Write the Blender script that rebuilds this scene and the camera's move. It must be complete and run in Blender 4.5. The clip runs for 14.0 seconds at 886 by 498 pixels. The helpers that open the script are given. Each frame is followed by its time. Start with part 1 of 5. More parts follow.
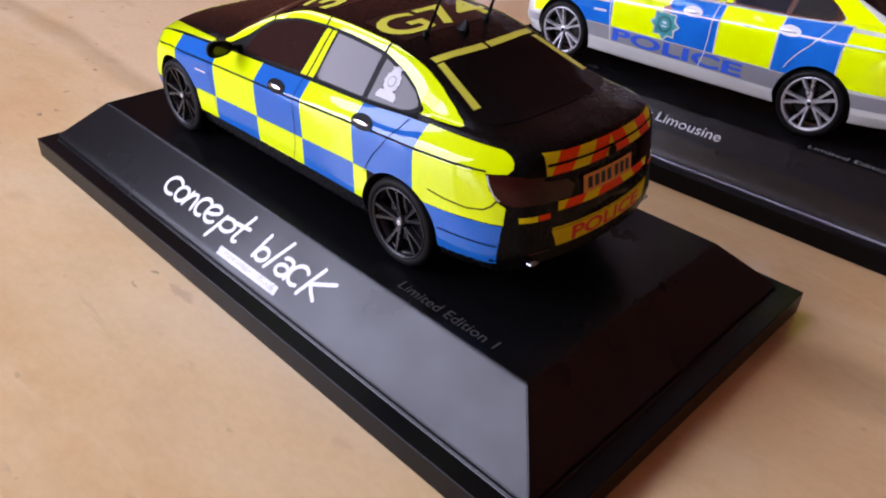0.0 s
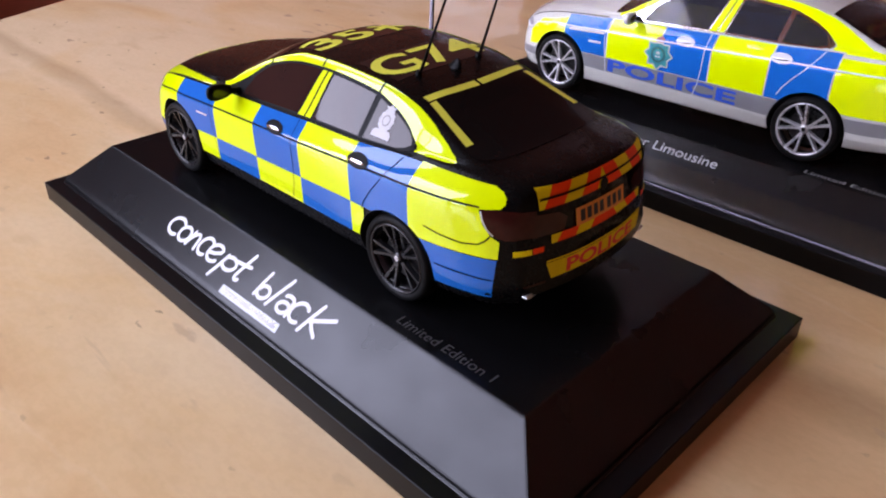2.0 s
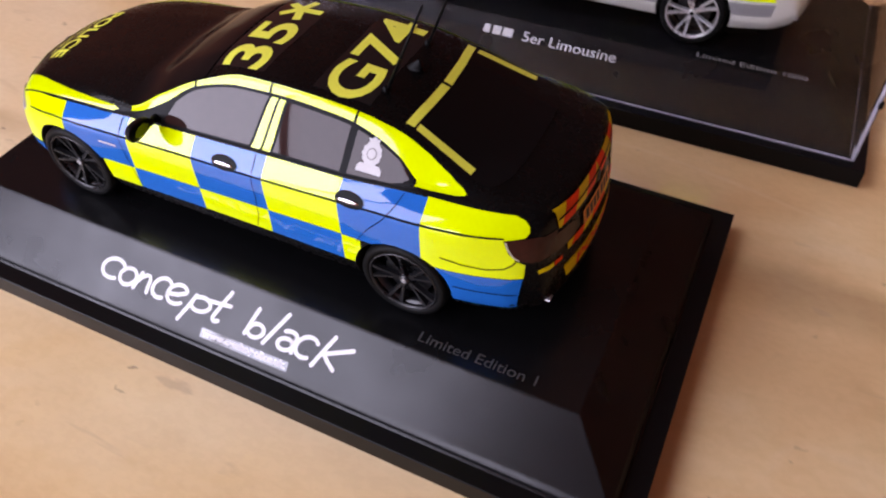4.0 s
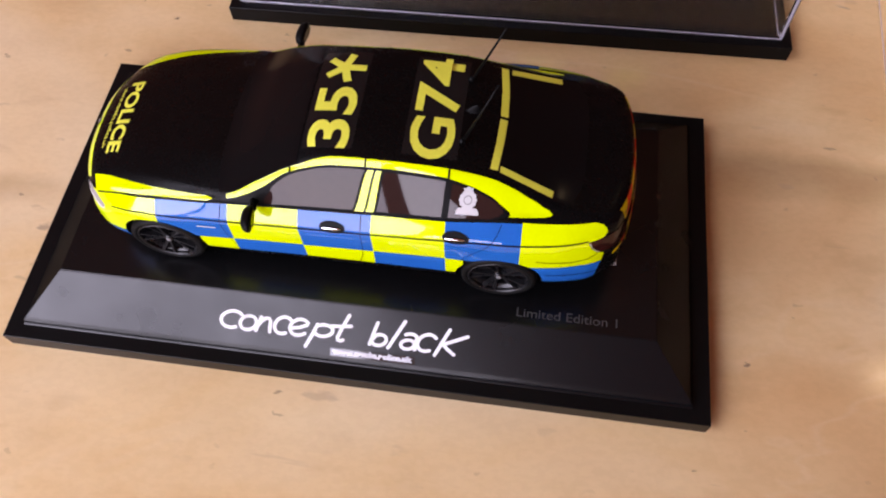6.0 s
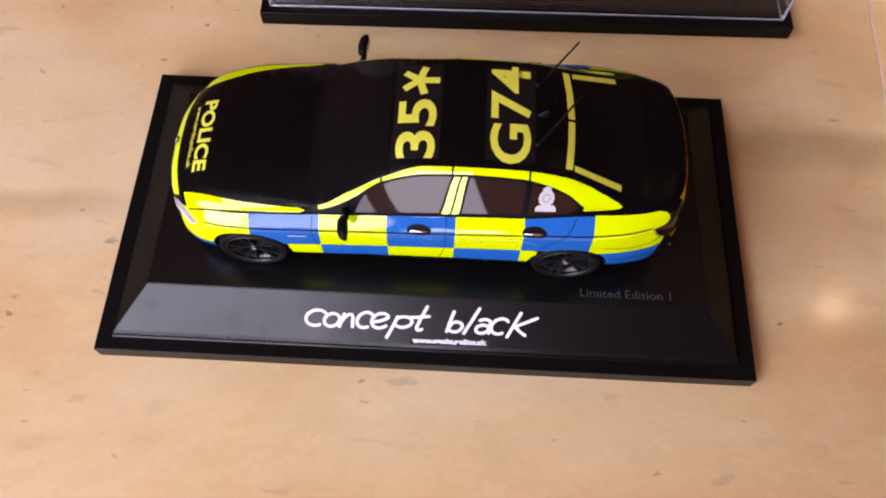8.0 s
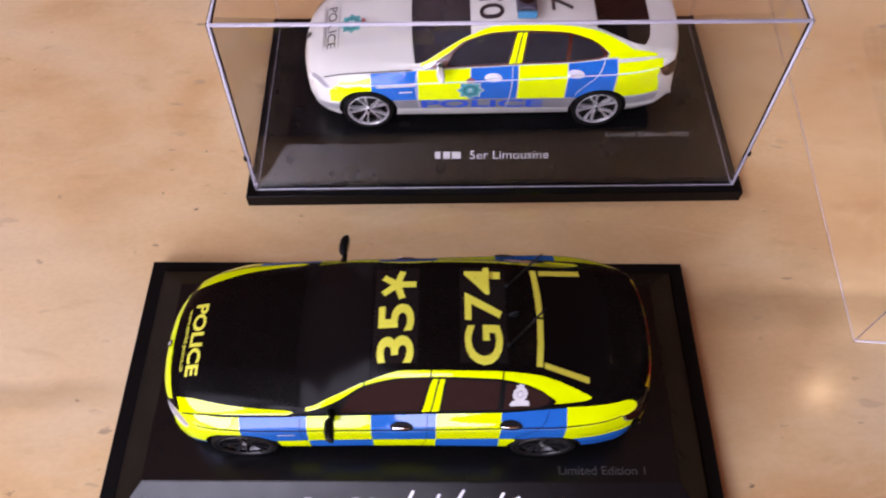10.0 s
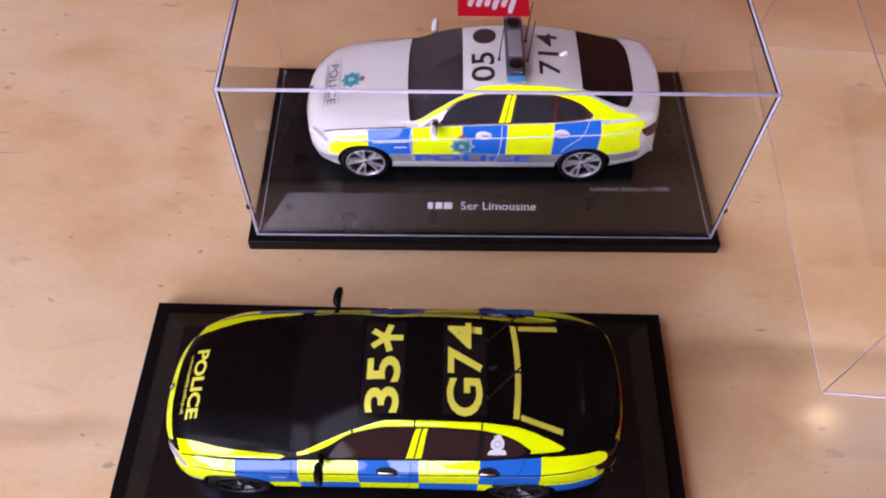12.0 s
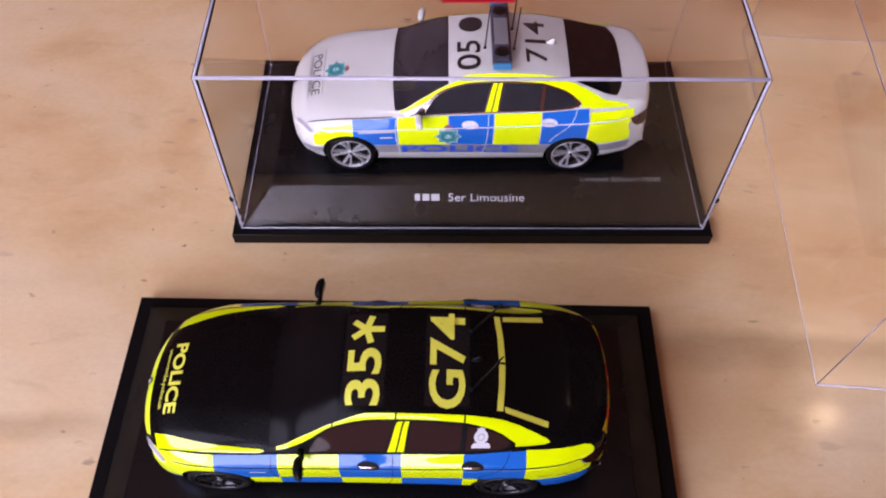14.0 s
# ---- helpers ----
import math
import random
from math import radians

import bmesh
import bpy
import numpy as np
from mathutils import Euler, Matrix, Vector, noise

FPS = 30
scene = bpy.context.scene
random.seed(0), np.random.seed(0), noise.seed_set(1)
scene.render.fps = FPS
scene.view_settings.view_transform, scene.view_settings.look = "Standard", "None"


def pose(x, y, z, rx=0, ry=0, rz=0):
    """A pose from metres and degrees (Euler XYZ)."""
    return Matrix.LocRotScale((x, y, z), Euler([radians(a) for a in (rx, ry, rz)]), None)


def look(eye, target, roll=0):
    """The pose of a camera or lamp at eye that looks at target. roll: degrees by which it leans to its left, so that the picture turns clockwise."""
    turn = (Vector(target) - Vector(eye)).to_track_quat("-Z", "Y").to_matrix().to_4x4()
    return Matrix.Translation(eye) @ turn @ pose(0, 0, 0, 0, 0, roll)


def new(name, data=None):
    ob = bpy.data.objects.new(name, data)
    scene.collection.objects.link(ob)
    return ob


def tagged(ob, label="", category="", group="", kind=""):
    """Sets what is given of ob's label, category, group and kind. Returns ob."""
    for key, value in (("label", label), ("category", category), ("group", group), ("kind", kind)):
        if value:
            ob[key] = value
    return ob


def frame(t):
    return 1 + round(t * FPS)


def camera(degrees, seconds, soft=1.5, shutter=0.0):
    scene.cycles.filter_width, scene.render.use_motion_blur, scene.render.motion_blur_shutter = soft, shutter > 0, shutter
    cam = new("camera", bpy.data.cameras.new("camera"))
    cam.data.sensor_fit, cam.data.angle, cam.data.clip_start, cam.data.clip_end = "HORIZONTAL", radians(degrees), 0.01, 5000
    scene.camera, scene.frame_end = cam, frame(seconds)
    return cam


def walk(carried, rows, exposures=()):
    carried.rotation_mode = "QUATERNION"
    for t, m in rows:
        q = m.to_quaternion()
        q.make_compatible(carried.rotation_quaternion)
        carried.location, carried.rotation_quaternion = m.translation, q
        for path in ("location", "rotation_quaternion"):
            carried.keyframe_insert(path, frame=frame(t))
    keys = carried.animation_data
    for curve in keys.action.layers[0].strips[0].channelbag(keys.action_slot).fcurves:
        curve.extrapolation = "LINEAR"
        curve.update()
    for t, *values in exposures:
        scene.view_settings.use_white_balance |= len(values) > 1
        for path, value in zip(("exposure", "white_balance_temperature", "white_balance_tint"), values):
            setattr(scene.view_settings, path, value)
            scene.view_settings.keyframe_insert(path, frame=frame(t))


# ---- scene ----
import functools

from mathutils.bvhtree import BVHTree

cam = camera(60.22, 14.0, soft=2.0, shutter=0.4)
PATH = [
    (0, (0.10944, -0.09215, 0.08573), (-0.00566, 0.02858, -0.02462), 2.61),
    (0.5, (0.11320, -0.09474, 0.08804), (-0.00245, 0.02599, -0.02173), 2.22),
    (1, (0.11410, -0.09514, 0.08970), (-0.00417, 0.02451, -0.01845), 1.24),
    (1.5, (0.11200, -0.09197, 0.08783), (-0.00749, 0.02861, -0.01792), 0.66),
    (2, (0.11145, -0.09120, 0.08745), (-0.00846, 0.03035, -0.01670), 0.75),
    (2.5, (0.11184, -0.09127, 0.08797), (-0.00832, 0.03043, -0.01572), 0.69),
    (2.7, (0.11170, -0.09140, 0.08796), (-0.00859, 0.03043, -0.01542), 0.75),
    (4.8, (0.04249, -0.09198, 0.13482), (0.01817, 0.01667, -0.03133), 0.74),
    (5, (0.03832, -0.09348, 0.13771), (0.01368, 0.01331, -0.02959), -0.75),
    (5.5, (0.03497, -0.08960, 0.14896), (0.01393, 0.01078, -0.02274), -2.18),
    (6, (0.03330, -0.08847, 0.15905), (0.01628, 0.00381, -0.01757), -2.84),
    (6.5, (0.02183, -0.08688, 0.16620), (0.01164, 0.00166, -0.01285), -0.91),
    (7, (0.01010, -0.08619, 0.17358), (0.00373, -0.00021, -0.00688), 0.72),
    (7.2, (0.00839, -0.08743, 0.17381), (0.00404, -0.00365, -0.00775), 1.42),
    (9.3, (0.00626, -0.09139, 0.18133), (0.00490, -0.00465, 0.00113), 0.40),
    (9.5, (0.00591, -0.08722, 0.18365), (0.00438, 0.00195, 0.00464), -0.10),
    (9.9, (0.00526, -0.07562, 0.19374), (0.00763, 0.02626, 0.02165), 1.56),
    (10, (0.00815, -0.07504, 0.19535), (0.00874, 0.02957, 0.02489), 0.50),
    (10.5, (0.01275, -0.07516, 0.19984), (0.01304, 0.02966, 0.02950), 0.63),
    (11, (0.01409, -0.06871, 0.21189), (0.01323, 0.03988, 0.04394), -0.10),
    (11.5, (0.01386, -0.06972, 0.21147), (0.01329, 0.03962, 0.04401), 0.65),
    (12, (0.01207, -0.07332, 0.21069), (0.01161, 0.03490, 0.04249), 1.16),
    (12.5, (0.01109, -0.07452, 0.21275), (0.01083, 0.03433, 0.04497), 0.97),
    (13, (0.01260, -0.07314, 0.20899), (0.01189, 0.03564, 0.04117), 0.95),
    (13.5, (0.01709, -0.07052, 0.20522), (0.01462, 0.03714, 0.03669), -0.33),
    (14, (0.01676, -0.07345, 0.20590), (0.01576, 0.03500, 0.03786), 0.56),
]
TINTS = [(0, 0.0, 7200, 15), (2.5, 0.0, 7200, 15), (5, 0.02, 8100, 19), (7, 0.03, 8100, 19), (9.5, 0.02, 7700, 20), (11, 0.0, 7500, 24), (12, 0.0, 7200, 27), (14, 0.0, 7200, 25)]
walk(cam, [(t, look(eye, target, roll)) for t, eye, target, roll in PATH], TINTS)

ROOM = pose(0, 0, 0, 0, 0, -31)
WALL_Y = -0.433
LOW_POWER, HIGH_POWER, LAMP_POWER = 2.4, 7.4, 0.20
DAYLIGHT = (0.63, 0.70, 1.0)
# The fourth, low beside the pair, is added to brighten the cars' side glass.
WINDOWS = ((-0.172, -0.004, 0.012, 0.48, 1.18 * LOW_POWER), (0.004, 0.172, 0.012, 0.48, 0.82 * LOW_POWER), (-0.60, -0.25, 0.33, 1.10, HIGH_POWER), (0.192, 0.285, 0.012, 0.15, 0.17 * LOW_POWER))  # along the wall, sill and head
# Cloud tones; C also paints the lit side of the top, A the dim side.
STONE_A, STONE_B, STONE_C = (0.73, 0.455, 0.21), (0.81, 0.575, 0.30), (0.84, 0.645, 0.385)
VEIN_Y = 0.0325

# ---------------------------------------------------------------- world and light
world = bpy.data.worlds.new("sky")
scene.world = world
world.use_nodes = True
wn = world.node_tree.nodes
sky = wn.new("ShaderNodeTexSky")
sky.sky_type, sky.sun_disc = "NISHITA", False
sky.sun_elevation, sky.sun_rotation = radians(38), radians(150)
wn["Background"].inputs["Strength"].default_value = 0.10
world.node_tree.links.new(sky.outputs["Color"], wn["Background"].inputs["Color"])

sun_data = bpy.data.lights.new("sun", "SUN")
sun_data.energy, sun_data.angle, sun_data.color = 0.8, radians(12), (1.0, 0.95, 0.88)
sun = new("sun", sun_data)
sun.matrix_world = look((1.5, -3.0, 3.0), (0, 0, 0))

def window_lamp(x0, x1, z0, z1, power, color):
    """Daylight in one opening of the window wall."""
    data = bpy.data.lights.new("window_light", "AREA")
    data.shape, data.size, data.size_y = "RECTANGLE", x1 - x0, z1 - z0
    data.energy, data.color = power, color
    x, z = (x0 + x1) / 2, (z0 + z1) / 2
    new("window_light", data).matrix_world = ROOM @ look((x, WALL_Y, z), (x, 1.0, z))


for x0, x1, z0, z1, power in WINDOWS:
    window_lamp(x0, x1, z0, z1, power, DAYLIGHT)

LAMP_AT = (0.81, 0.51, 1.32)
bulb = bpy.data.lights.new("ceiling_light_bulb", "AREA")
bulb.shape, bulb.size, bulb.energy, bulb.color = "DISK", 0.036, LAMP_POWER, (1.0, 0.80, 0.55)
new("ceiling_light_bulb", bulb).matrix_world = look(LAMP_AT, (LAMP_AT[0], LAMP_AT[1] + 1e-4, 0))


# ---------------------------------------------------------------- materials
def mat(name, color, rough=0.4, metal=0.0, coat=0.0, var=0.08, scale=150.0, bump=0.0, bscale=2500.0, spec=0.5, coat_ior=1.5):
    m = bpy.data.materials.new(name)
    m.use_nodes = True
    n, l = m.node_tree.nodes, m.node_tree.links
    p = n["Principled BSDF"]
    p.inputs["Metallic"].default_value = metal
    p.inputs["Coat Weight"].default_value = coat
    p.inputs["Coat Roughness"].default_value = 0.04
    p.inputs["Coat IOR"].default_value = coat_ior
    p.inputs["Specular IOR Level"].default_value = spec
    tc = n.new("ShaderNodeTexCoord")
    big, fine = n.new("ShaderNodeTexNoise"), n.new("ShaderNodeTexNoise")
    big.inputs["Scale"].default_value, fine.inputs["Scale"].default_value = scale, scale * 12
    big.inputs["Detail"].default_value, fine.inputs["Detail"].default_value = 4, 3
    for t in (big, fine):
        l.new(tc.outputs["Object"], t.inputs["Vector"])
    both = n.new("ShaderNodeMath")
    both.operation = "ADD"
    l.new(big.outputs["Fac"], both.inputs[0])
    l.new(fine.outputs["Fac"], both.inputs[1])
    span = n.new("ShaderNodeMapRange")
    span.inputs["From Min"].default_value, span.inputs["From Max"].default_value = 0.6, 1.4
    span.inputs["To Min"].default_value, span.inputs["To Max"].default_value = 1 - var, 1 + var
    l.new(both.outputs[0], span.inputs["Value"])
    hsv = n.new("ShaderNodeHueSaturation")
    hsv.inputs["Color"].default_value = (*color, 1)
    l.new(span.outputs["Result"], hsv.inputs["Value"])
    l.new(hsv.outputs["Color"], p.inputs["Base Color"])
    gloss = n.new("ShaderNodeMapRange")
    gloss.inputs["From Min"].default_value, gloss.inputs["From Max"].default_value = 0.6, 1.4
    gloss.inputs["To Min"].default_value, gloss.inputs["To Max"].default_value = max(rough * 0.93, 0.01), min(rough * 1.08, 1)
    l.new(both.outputs[0], gloss.inputs["Value"])
    l.new(gloss.outputs["Result"], p.inputs["Roughness"])
    if bump:
        b, bn = n.new("ShaderNodeBump"), n.new("ShaderNodeTexNoise")
        bn.inputs["Scale"].default_value, bn.inputs["Detail"].default_value = bscale, 3
        b.inputs["Strength"].default_value, b.inputs["Distance"].default_value = bump, 0.0002
        l.new(tc.outputs["Object"], bn.inputs["Vector"])
        l.new(bn.outputs["Fac"], b.inputs["Height"])
        l.new(b.outputs["Normal"], p.inputs["Normal"])
    return m


def satin_black(name, tone, gloss, rough, grain):
    """Grained black plastic: a dull body and an even satin sheen."""
    m = bpy.data.materials.new(name)
    m.use_nodes = True
    n, l = m.node_tree.nodes, m.node_tree.links
    n.remove(n["Principled BSDF"])
    body, sheen, both = n.new("ShaderNodeBsdfDiffuse"), n.new("ShaderNodeBsdfGlossy"), n.new("ShaderNodeAddShader")
    tc, fine, cloud, bump = n.new("ShaderNodeTexCoord"), n.new("ShaderNodeTexNoise"), n.new("ShaderNodeTexNoise"), n.new("ShaderNodeBump")
    fine.inputs["Scale"].default_value, fine.inputs["Detail"].default_value = 2600, 2
    cloud.inputs["Scale"].default_value, cloud.inputs["Detail"].default_value = 90, 5
    for t in (fine, cloud):
        l.new(tc.outputs["Object"], t.inputs["Vector"])
    bump.inputs["Strength"].default_value, bump.inputs["Distance"].default_value = grain, 0.0002
    l.new(fine.outputs["Fac"], bump.inputs["Height"])
    body.inputs["Color"].default_value = (tone, tone, tone * 1.08, 1)
    level, blur = n.new("ShaderNodeMapRange"), n.new("ShaderNodeMapRange")
    for r, a, b in ((level, gloss * 0.86, gloss * 1.14), (blur, rough * 1.08, rough * 0.92)):
        r.inputs["From Min"].default_value, r.inputs["From Max"].default_value = 0.3, 0.7
        r.inputs["To Min"].default_value, r.inputs["To Max"].default_value = a, b
        l.new(cloud.outputs["Fac"], r.inputs["Value"])
    l.new(level.outputs["Result"], sheen.inputs["Color"])
    l.new(blur.outputs["Result"], sheen.inputs["Roughness"])
    for b in (body, sheen):
        l.new(bump.outputs["Normal"], b.inputs["Normal"])
    l.new(body.outputs[0], both.inputs[0])
    l.new(sheen.outputs[0], both.inputs[1])
    l.new(both.outputs[0], n["Material Output"].inputs["Surface"])
    return m


def glass_mat(name, tint, rough=0.02, ior=1.49):
    m = bpy.data.materials.new(name)
    m.use_nodes = True
    p = m.node_tree.nodes["Principled BSDF"]
    p.inputs["Base Color"].default_value = (*tint, 1)
    p.inputs["Transmission Weight"].default_value = 1
    p.inputs["Roughness"].default_value, p.inputs["IOR"].default_value = rough, ior
    return m


def marble_mat():
    """Polished beige limestone: soft bands along x, thin veins, small brown pits in loose rows; light fall-off in its
    tone.
    """
    m = bpy.data.materials.new("beige_limestone")
    m.use_nodes = True
    n, l = m.node_tree.nodes, m.node_tree.links
    p = n["Principled BSDF"]
    tc = n.new("ShaderNodeTexCoord")

    def noise_at(scale, stretch, detail, distort=0.0):
        mp, t = n.new("ShaderNodeMapping"), n.new("ShaderNodeTexNoise")
        mp.inputs["Scale"].default_value = stretch
        mp.inputs["Rotation"].default_value = (0, 0, radians(-4))
        t.inputs["Scale"].default_value, t.inputs["Detail"].default_value, t.inputs["Distortion"].default_value = scale, detail, distort
        l.new(tc.outputs["Object"], mp.inputs["Vector"])
        l.new(mp.outputs["Vector"], t.inputs["Vector"])
        return t.outputs["Fac"]

    def ramp(fac, stops):
        r = n.new("ShaderNodeValToRGB")
        r.color_ramp.elements[0].position, r.color_ramp.elements[0].color = stops[0][0], (*stops[0][1], 1)
        r.color_ramp.elements[1].position, r.color_ramp.elements[1].color = stops[-1][0], (*stops[-1][1], 1)
        for pos, c in stops[1:-1]:
            r.color_ramp.elements.new(pos).color = (*c, 1)
        l.new(fac, r.inputs["Fac"])
        return r.outputs["Color"]

    def mix(kind, fac, a, b):
        x = n.new("ShaderNodeMix")
        x.data_type, x.blend_type = "RGBA", kind
        if isinstance(fac, float):
            x.inputs["Factor"].default_value = fac
        else:
            l.new(fac, x.inputs["Factor"])
        l.new(a, x.inputs[6])
        if isinstance(b, tuple):
            x.inputs[7].default_value = (*b, 1)
        else:
            l.new(b, x.inputs[7])
        return x.outputs[2]

    def fleck(scale, stretch, size, share):
        """Sparse flecks, one in some cells, of uneven size and shape."""
        mp, warp, v = n.new("ShaderNodeMapping"), n.new("ShaderNodeTexNoise"), n.new("ShaderNodeTexVoronoi")
        v.voronoi_dimensions = "2D"
        mp.inputs["Scale"].default_value = stretch
        warp.inputs["Scale"].default_value, warp.inputs["Detail"].default_value = scale * 3.2, 3
        add = n.new("ShaderNodeMix")
        add.data_type, add.blend_type = "RGBA", "LINEAR_LIGHT"
        add.inputs["Factor"].default_value = 0.25 / scale
        l.new(tc.outputs["Object"], mp.inputs["Vector"])
        l.new(mp.outputs["Vector"], warp.inputs["Vector"])
        l.new(mp.outputs["Vector"], add.inputs[6])
        l.new(warp.outputs["Color"], add.inputs[7])
        v.inputs["Scale"].default_value = scale
        l.new(add.outputs[2], v.inputs["Vector"])
        hue = n.new("ShaderNodeSeparateColor")
        l.new(v.outputs["Color"], hue.inputs["Color"])
        reach = n.new("ShaderNodeMapRange")
        reach.inputs["From Min"].default_value, reach.inputs["From Max"].default_value = 1 - share, 1
        reach.inputs["To Min"].default_value, reach.inputs["To Max"].default_value = 0, size
        l.new(hue.outputs["Red"], reach.inputs["Value"])
        inside = n.new("ShaderNodeMath")
        inside.operation = "SUBTRACT"
        l.new(reach.outputs["Result"], inside.inputs[0])
        l.new(v.outputs["Distance"], inside.inputs[1])
        edge = n.new("ShaderNodeMapRange")
        edge.inputs["From Min"].default_value, edge.inputs["From Max"].default_value = 0.0, size * 0.35
        l.new(inside.outputs[0], edge.inputs["Value"])
        depth = n.new("ShaderNodeMath")
        depth.operation = "MULTIPLY"
        l.new(edge.outputs["Result"], depth.inputs[0])
        l.new(hue.outputs["Green"], depth.inputs[1])
        return depth.outputs[0]

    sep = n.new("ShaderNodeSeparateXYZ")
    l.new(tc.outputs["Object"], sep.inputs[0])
    # Light fall-off put into the colour: darker and browner towards +x and +y.
    light_drift = n.new("ShaderNodeMath")
    light_drift.operation = "MULTIPLY_ADD"
    l.new(sep.outputs["X"], light_drift.inputs[0])
    light_drift.inputs[1].default_value = -0.48
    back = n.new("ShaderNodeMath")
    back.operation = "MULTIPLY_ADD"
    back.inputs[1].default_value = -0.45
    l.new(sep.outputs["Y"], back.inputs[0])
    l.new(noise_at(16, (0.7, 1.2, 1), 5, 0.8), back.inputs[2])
    l.new(back.outputs[0], light_drift.inputs[2])
    cloud = ramp(light_drift.outputs[0], [(0.28, STONE_A), (0.48, STONE_B), (0.66, STONE_C)])
    band = ramp(noise_at(30, (0.3, 1.0, 1), 5, 0.8), [(0.36, (0.86, 0.84, 0.83)), (0.56, (1, 1, 1))])
    c = mix("MULTIPLY", 0.22, cloud, band)
    vein = ramp(noise_at(15, (0.5, 1.0, 1), 4, 1.2), [(0.485, (0, 0, 0)), (0.5, (0.22, 0.22, 0.22)), (0.515, (0, 0, 0))])
    c = mix("MIX", vein, c, STONE_C)
    mottle = ramp(noise_at(75, (0.55, 1.1, 1), 6, 0.4), [(0.34, (0.84, 0.82, 0.80)), (0.5, (1, 1, 1)), (0.66, (1.05, 1.06, 1.07))])
    c = mix("MULTIPLY", 0.25, c, mottle)
    smudge = ramp(noise_at(95, (0.5, 1.2, 1), 3, 0.3), [(0.62, (0, 0, 0)), (0.80, (0.4,) * 3)])
    c = mix("MULTIPLY", smudge, c, (0.70, 0.62, 0.55))
    speck = ramp(noise_at(900, (0.6, 1, 1), 2), [(0.40, (0.95, 0.94, 0.93)), (0.58, (1, 1, 1))])
    c = mix("MULTIPLY", 0.6, c, speck)
    wave = n.new("ShaderNodeMath")
    wave.operation = "MULTIPLY_ADD"
    l.new(noise_at(22, (1, 1, 1), 3, 0.5), wave.inputs[0])
    wave.inputs[1].default_value = 0.012
    l.new(sep.outputs["Y"], wave.inputs[2])
    dark_vein = ramp(wave.outputs[0], [(VEIN_Y - 0.007, (0, 0, 0)), (VEIN_Y - 0.003, (0.8, 0.8, 0.8)), (VEIN_Y + 0.001, (0.35, 0.35, 0.35)), (VEIN_Y + 0.004, (0.8, 0.8, 0.8)), (VEIN_Y + 0.0046, (0, 0, 0))])
    reach = n.new("ShaderNodeMapRange")
    reach.inputs["From Min"].default_value, reach.inputs["From Max"].default_value = 0.05, 0.09
    l.new(sep.outputs["X"], reach.inputs["Value"])
    part_vein = n.new("ShaderNodeMath")
    part_vein.operation = "MULTIPLY"
    l.new(dark_vein, part_vein.inputs[0])
    l.new(reach.outputs["Result"], part_vein.inputs[1])
    c = mix("MULTIPLY", part_vein.outputs[0], c, (0.58, 0.53, 0.48))
    smoke = ramp(wave.outputs[0], [(0.0005, (0, 0, 0)), (0.0035, (0.55,) * 3), (0.006, (0.2,) * 3), (0.008, (0.7,) * 3), (0.0095, (0, 0, 0))])
    west = n.new("ShaderNodeMapRange")
    west.inputs["From Min"].default_value, west.inputs["From Max"].default_value = -0.07, -0.095
    l.new(sep.outputs["X"], west.inputs["Value"])
    part_smoke = n.new("ShaderNodeMath")
    part_smoke.operation = "MULTIPLY"
    l.new(smoke, part_smoke.inputs[0])
    l.new(west.outputs["Result"], part_smoke.inputs[1])
    c = mix("MULTIPLY", part_smoke.outputs[0], c, (0.66, 0.62, 0.58))
    flecks = [fleck(95, (0.42, 1.1, 1), 0.15, 0.58), fleck(150, (0.6, 1.1, 1), 0.12, 0.30), fleck(60, (0.13, 1.3, 1), 0.05, 0.5)]
    rows = ramp(noise_at(17, (0.35, 1.5, 1), 3, 0.6), [(0.38, (0.12,) * 3), (0.54, (1, 1, 1))])
    thinned = []
    for f in flecks:
        k = n.new("ShaderNodeMath")
        k.operation = "MULTIPLY"
        l.new(f, k.inputs[0])
        l.new(rows, k.inputs[1])
        thinned.append(k.outputs[0])
    flecks = thinned
    for f, tone in zip(flecks, ((0.46, 0.33, 0.21), (0.28, 0.19, 0.12), (0.38, 0.27, 0.18))):
        c = mix("MIX", f, c, tone)
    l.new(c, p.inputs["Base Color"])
    r = ramp(noise_at(40, (0.6, 1, 1), 4), [(0.3, (0.09,) * 3), (0.7, (0.15,) * 3)])
    l.new(r, p.inputs["Roughness"])
    b = n.new("ShaderNodeBump")
    b.inputs["Strength"].default_value, b.inputs["Distance"].default_value = 0.25, 0.0003
    inv = n.new("ShaderNodeMath")
    inv.operation = "SUBTRACT"
    inv.inputs[0].default_value = 1
    l.new(flecks[1], inv.inputs[1])
    l.new(inv.outputs[0], b.inputs["Height"])
    l.new(b.outputs["Normal"], p.inputs["Normal"])
    return m


STONE = marble_mat()
PLASTER = mat("terracotta_wall_plaster", (0.57, 0.20, 0.115), 0.8, var=0.1, scale=3, bump=0.3, bscale=60)
CEILING = mat("peach_ceiling_paint", (0.52, 0.27, 0.16), 0.8, var=0.05, scale=3)
FLOORING = mat("brown_floor_wood", (0.22, 0.12, 0.06), 0.5, var=0.2, scale=5)
FRAME_WHITE = mat("white_window_paint", (0.75, 0.75, 0.73), 0.4, var=0.04, scale=10)
PLINTH = satin_black("black_satin_moulding", 0.0035, 0.034, 0.26, 0.09)
PLINTH_SATIN = mat("black_gloss_plastic", (0.004, 0.004, 0.0042), 0.34, var=0.2, spec=0.13)
EDGE = mat("polished_acrylic_edge", (0.54, 0.51, 0.56), 0.25, var=0.06, scale=300)
EDGE.node_tree.nodes["Principled BSDF"].inputs["Transmission Weight"].default_value = 0.35
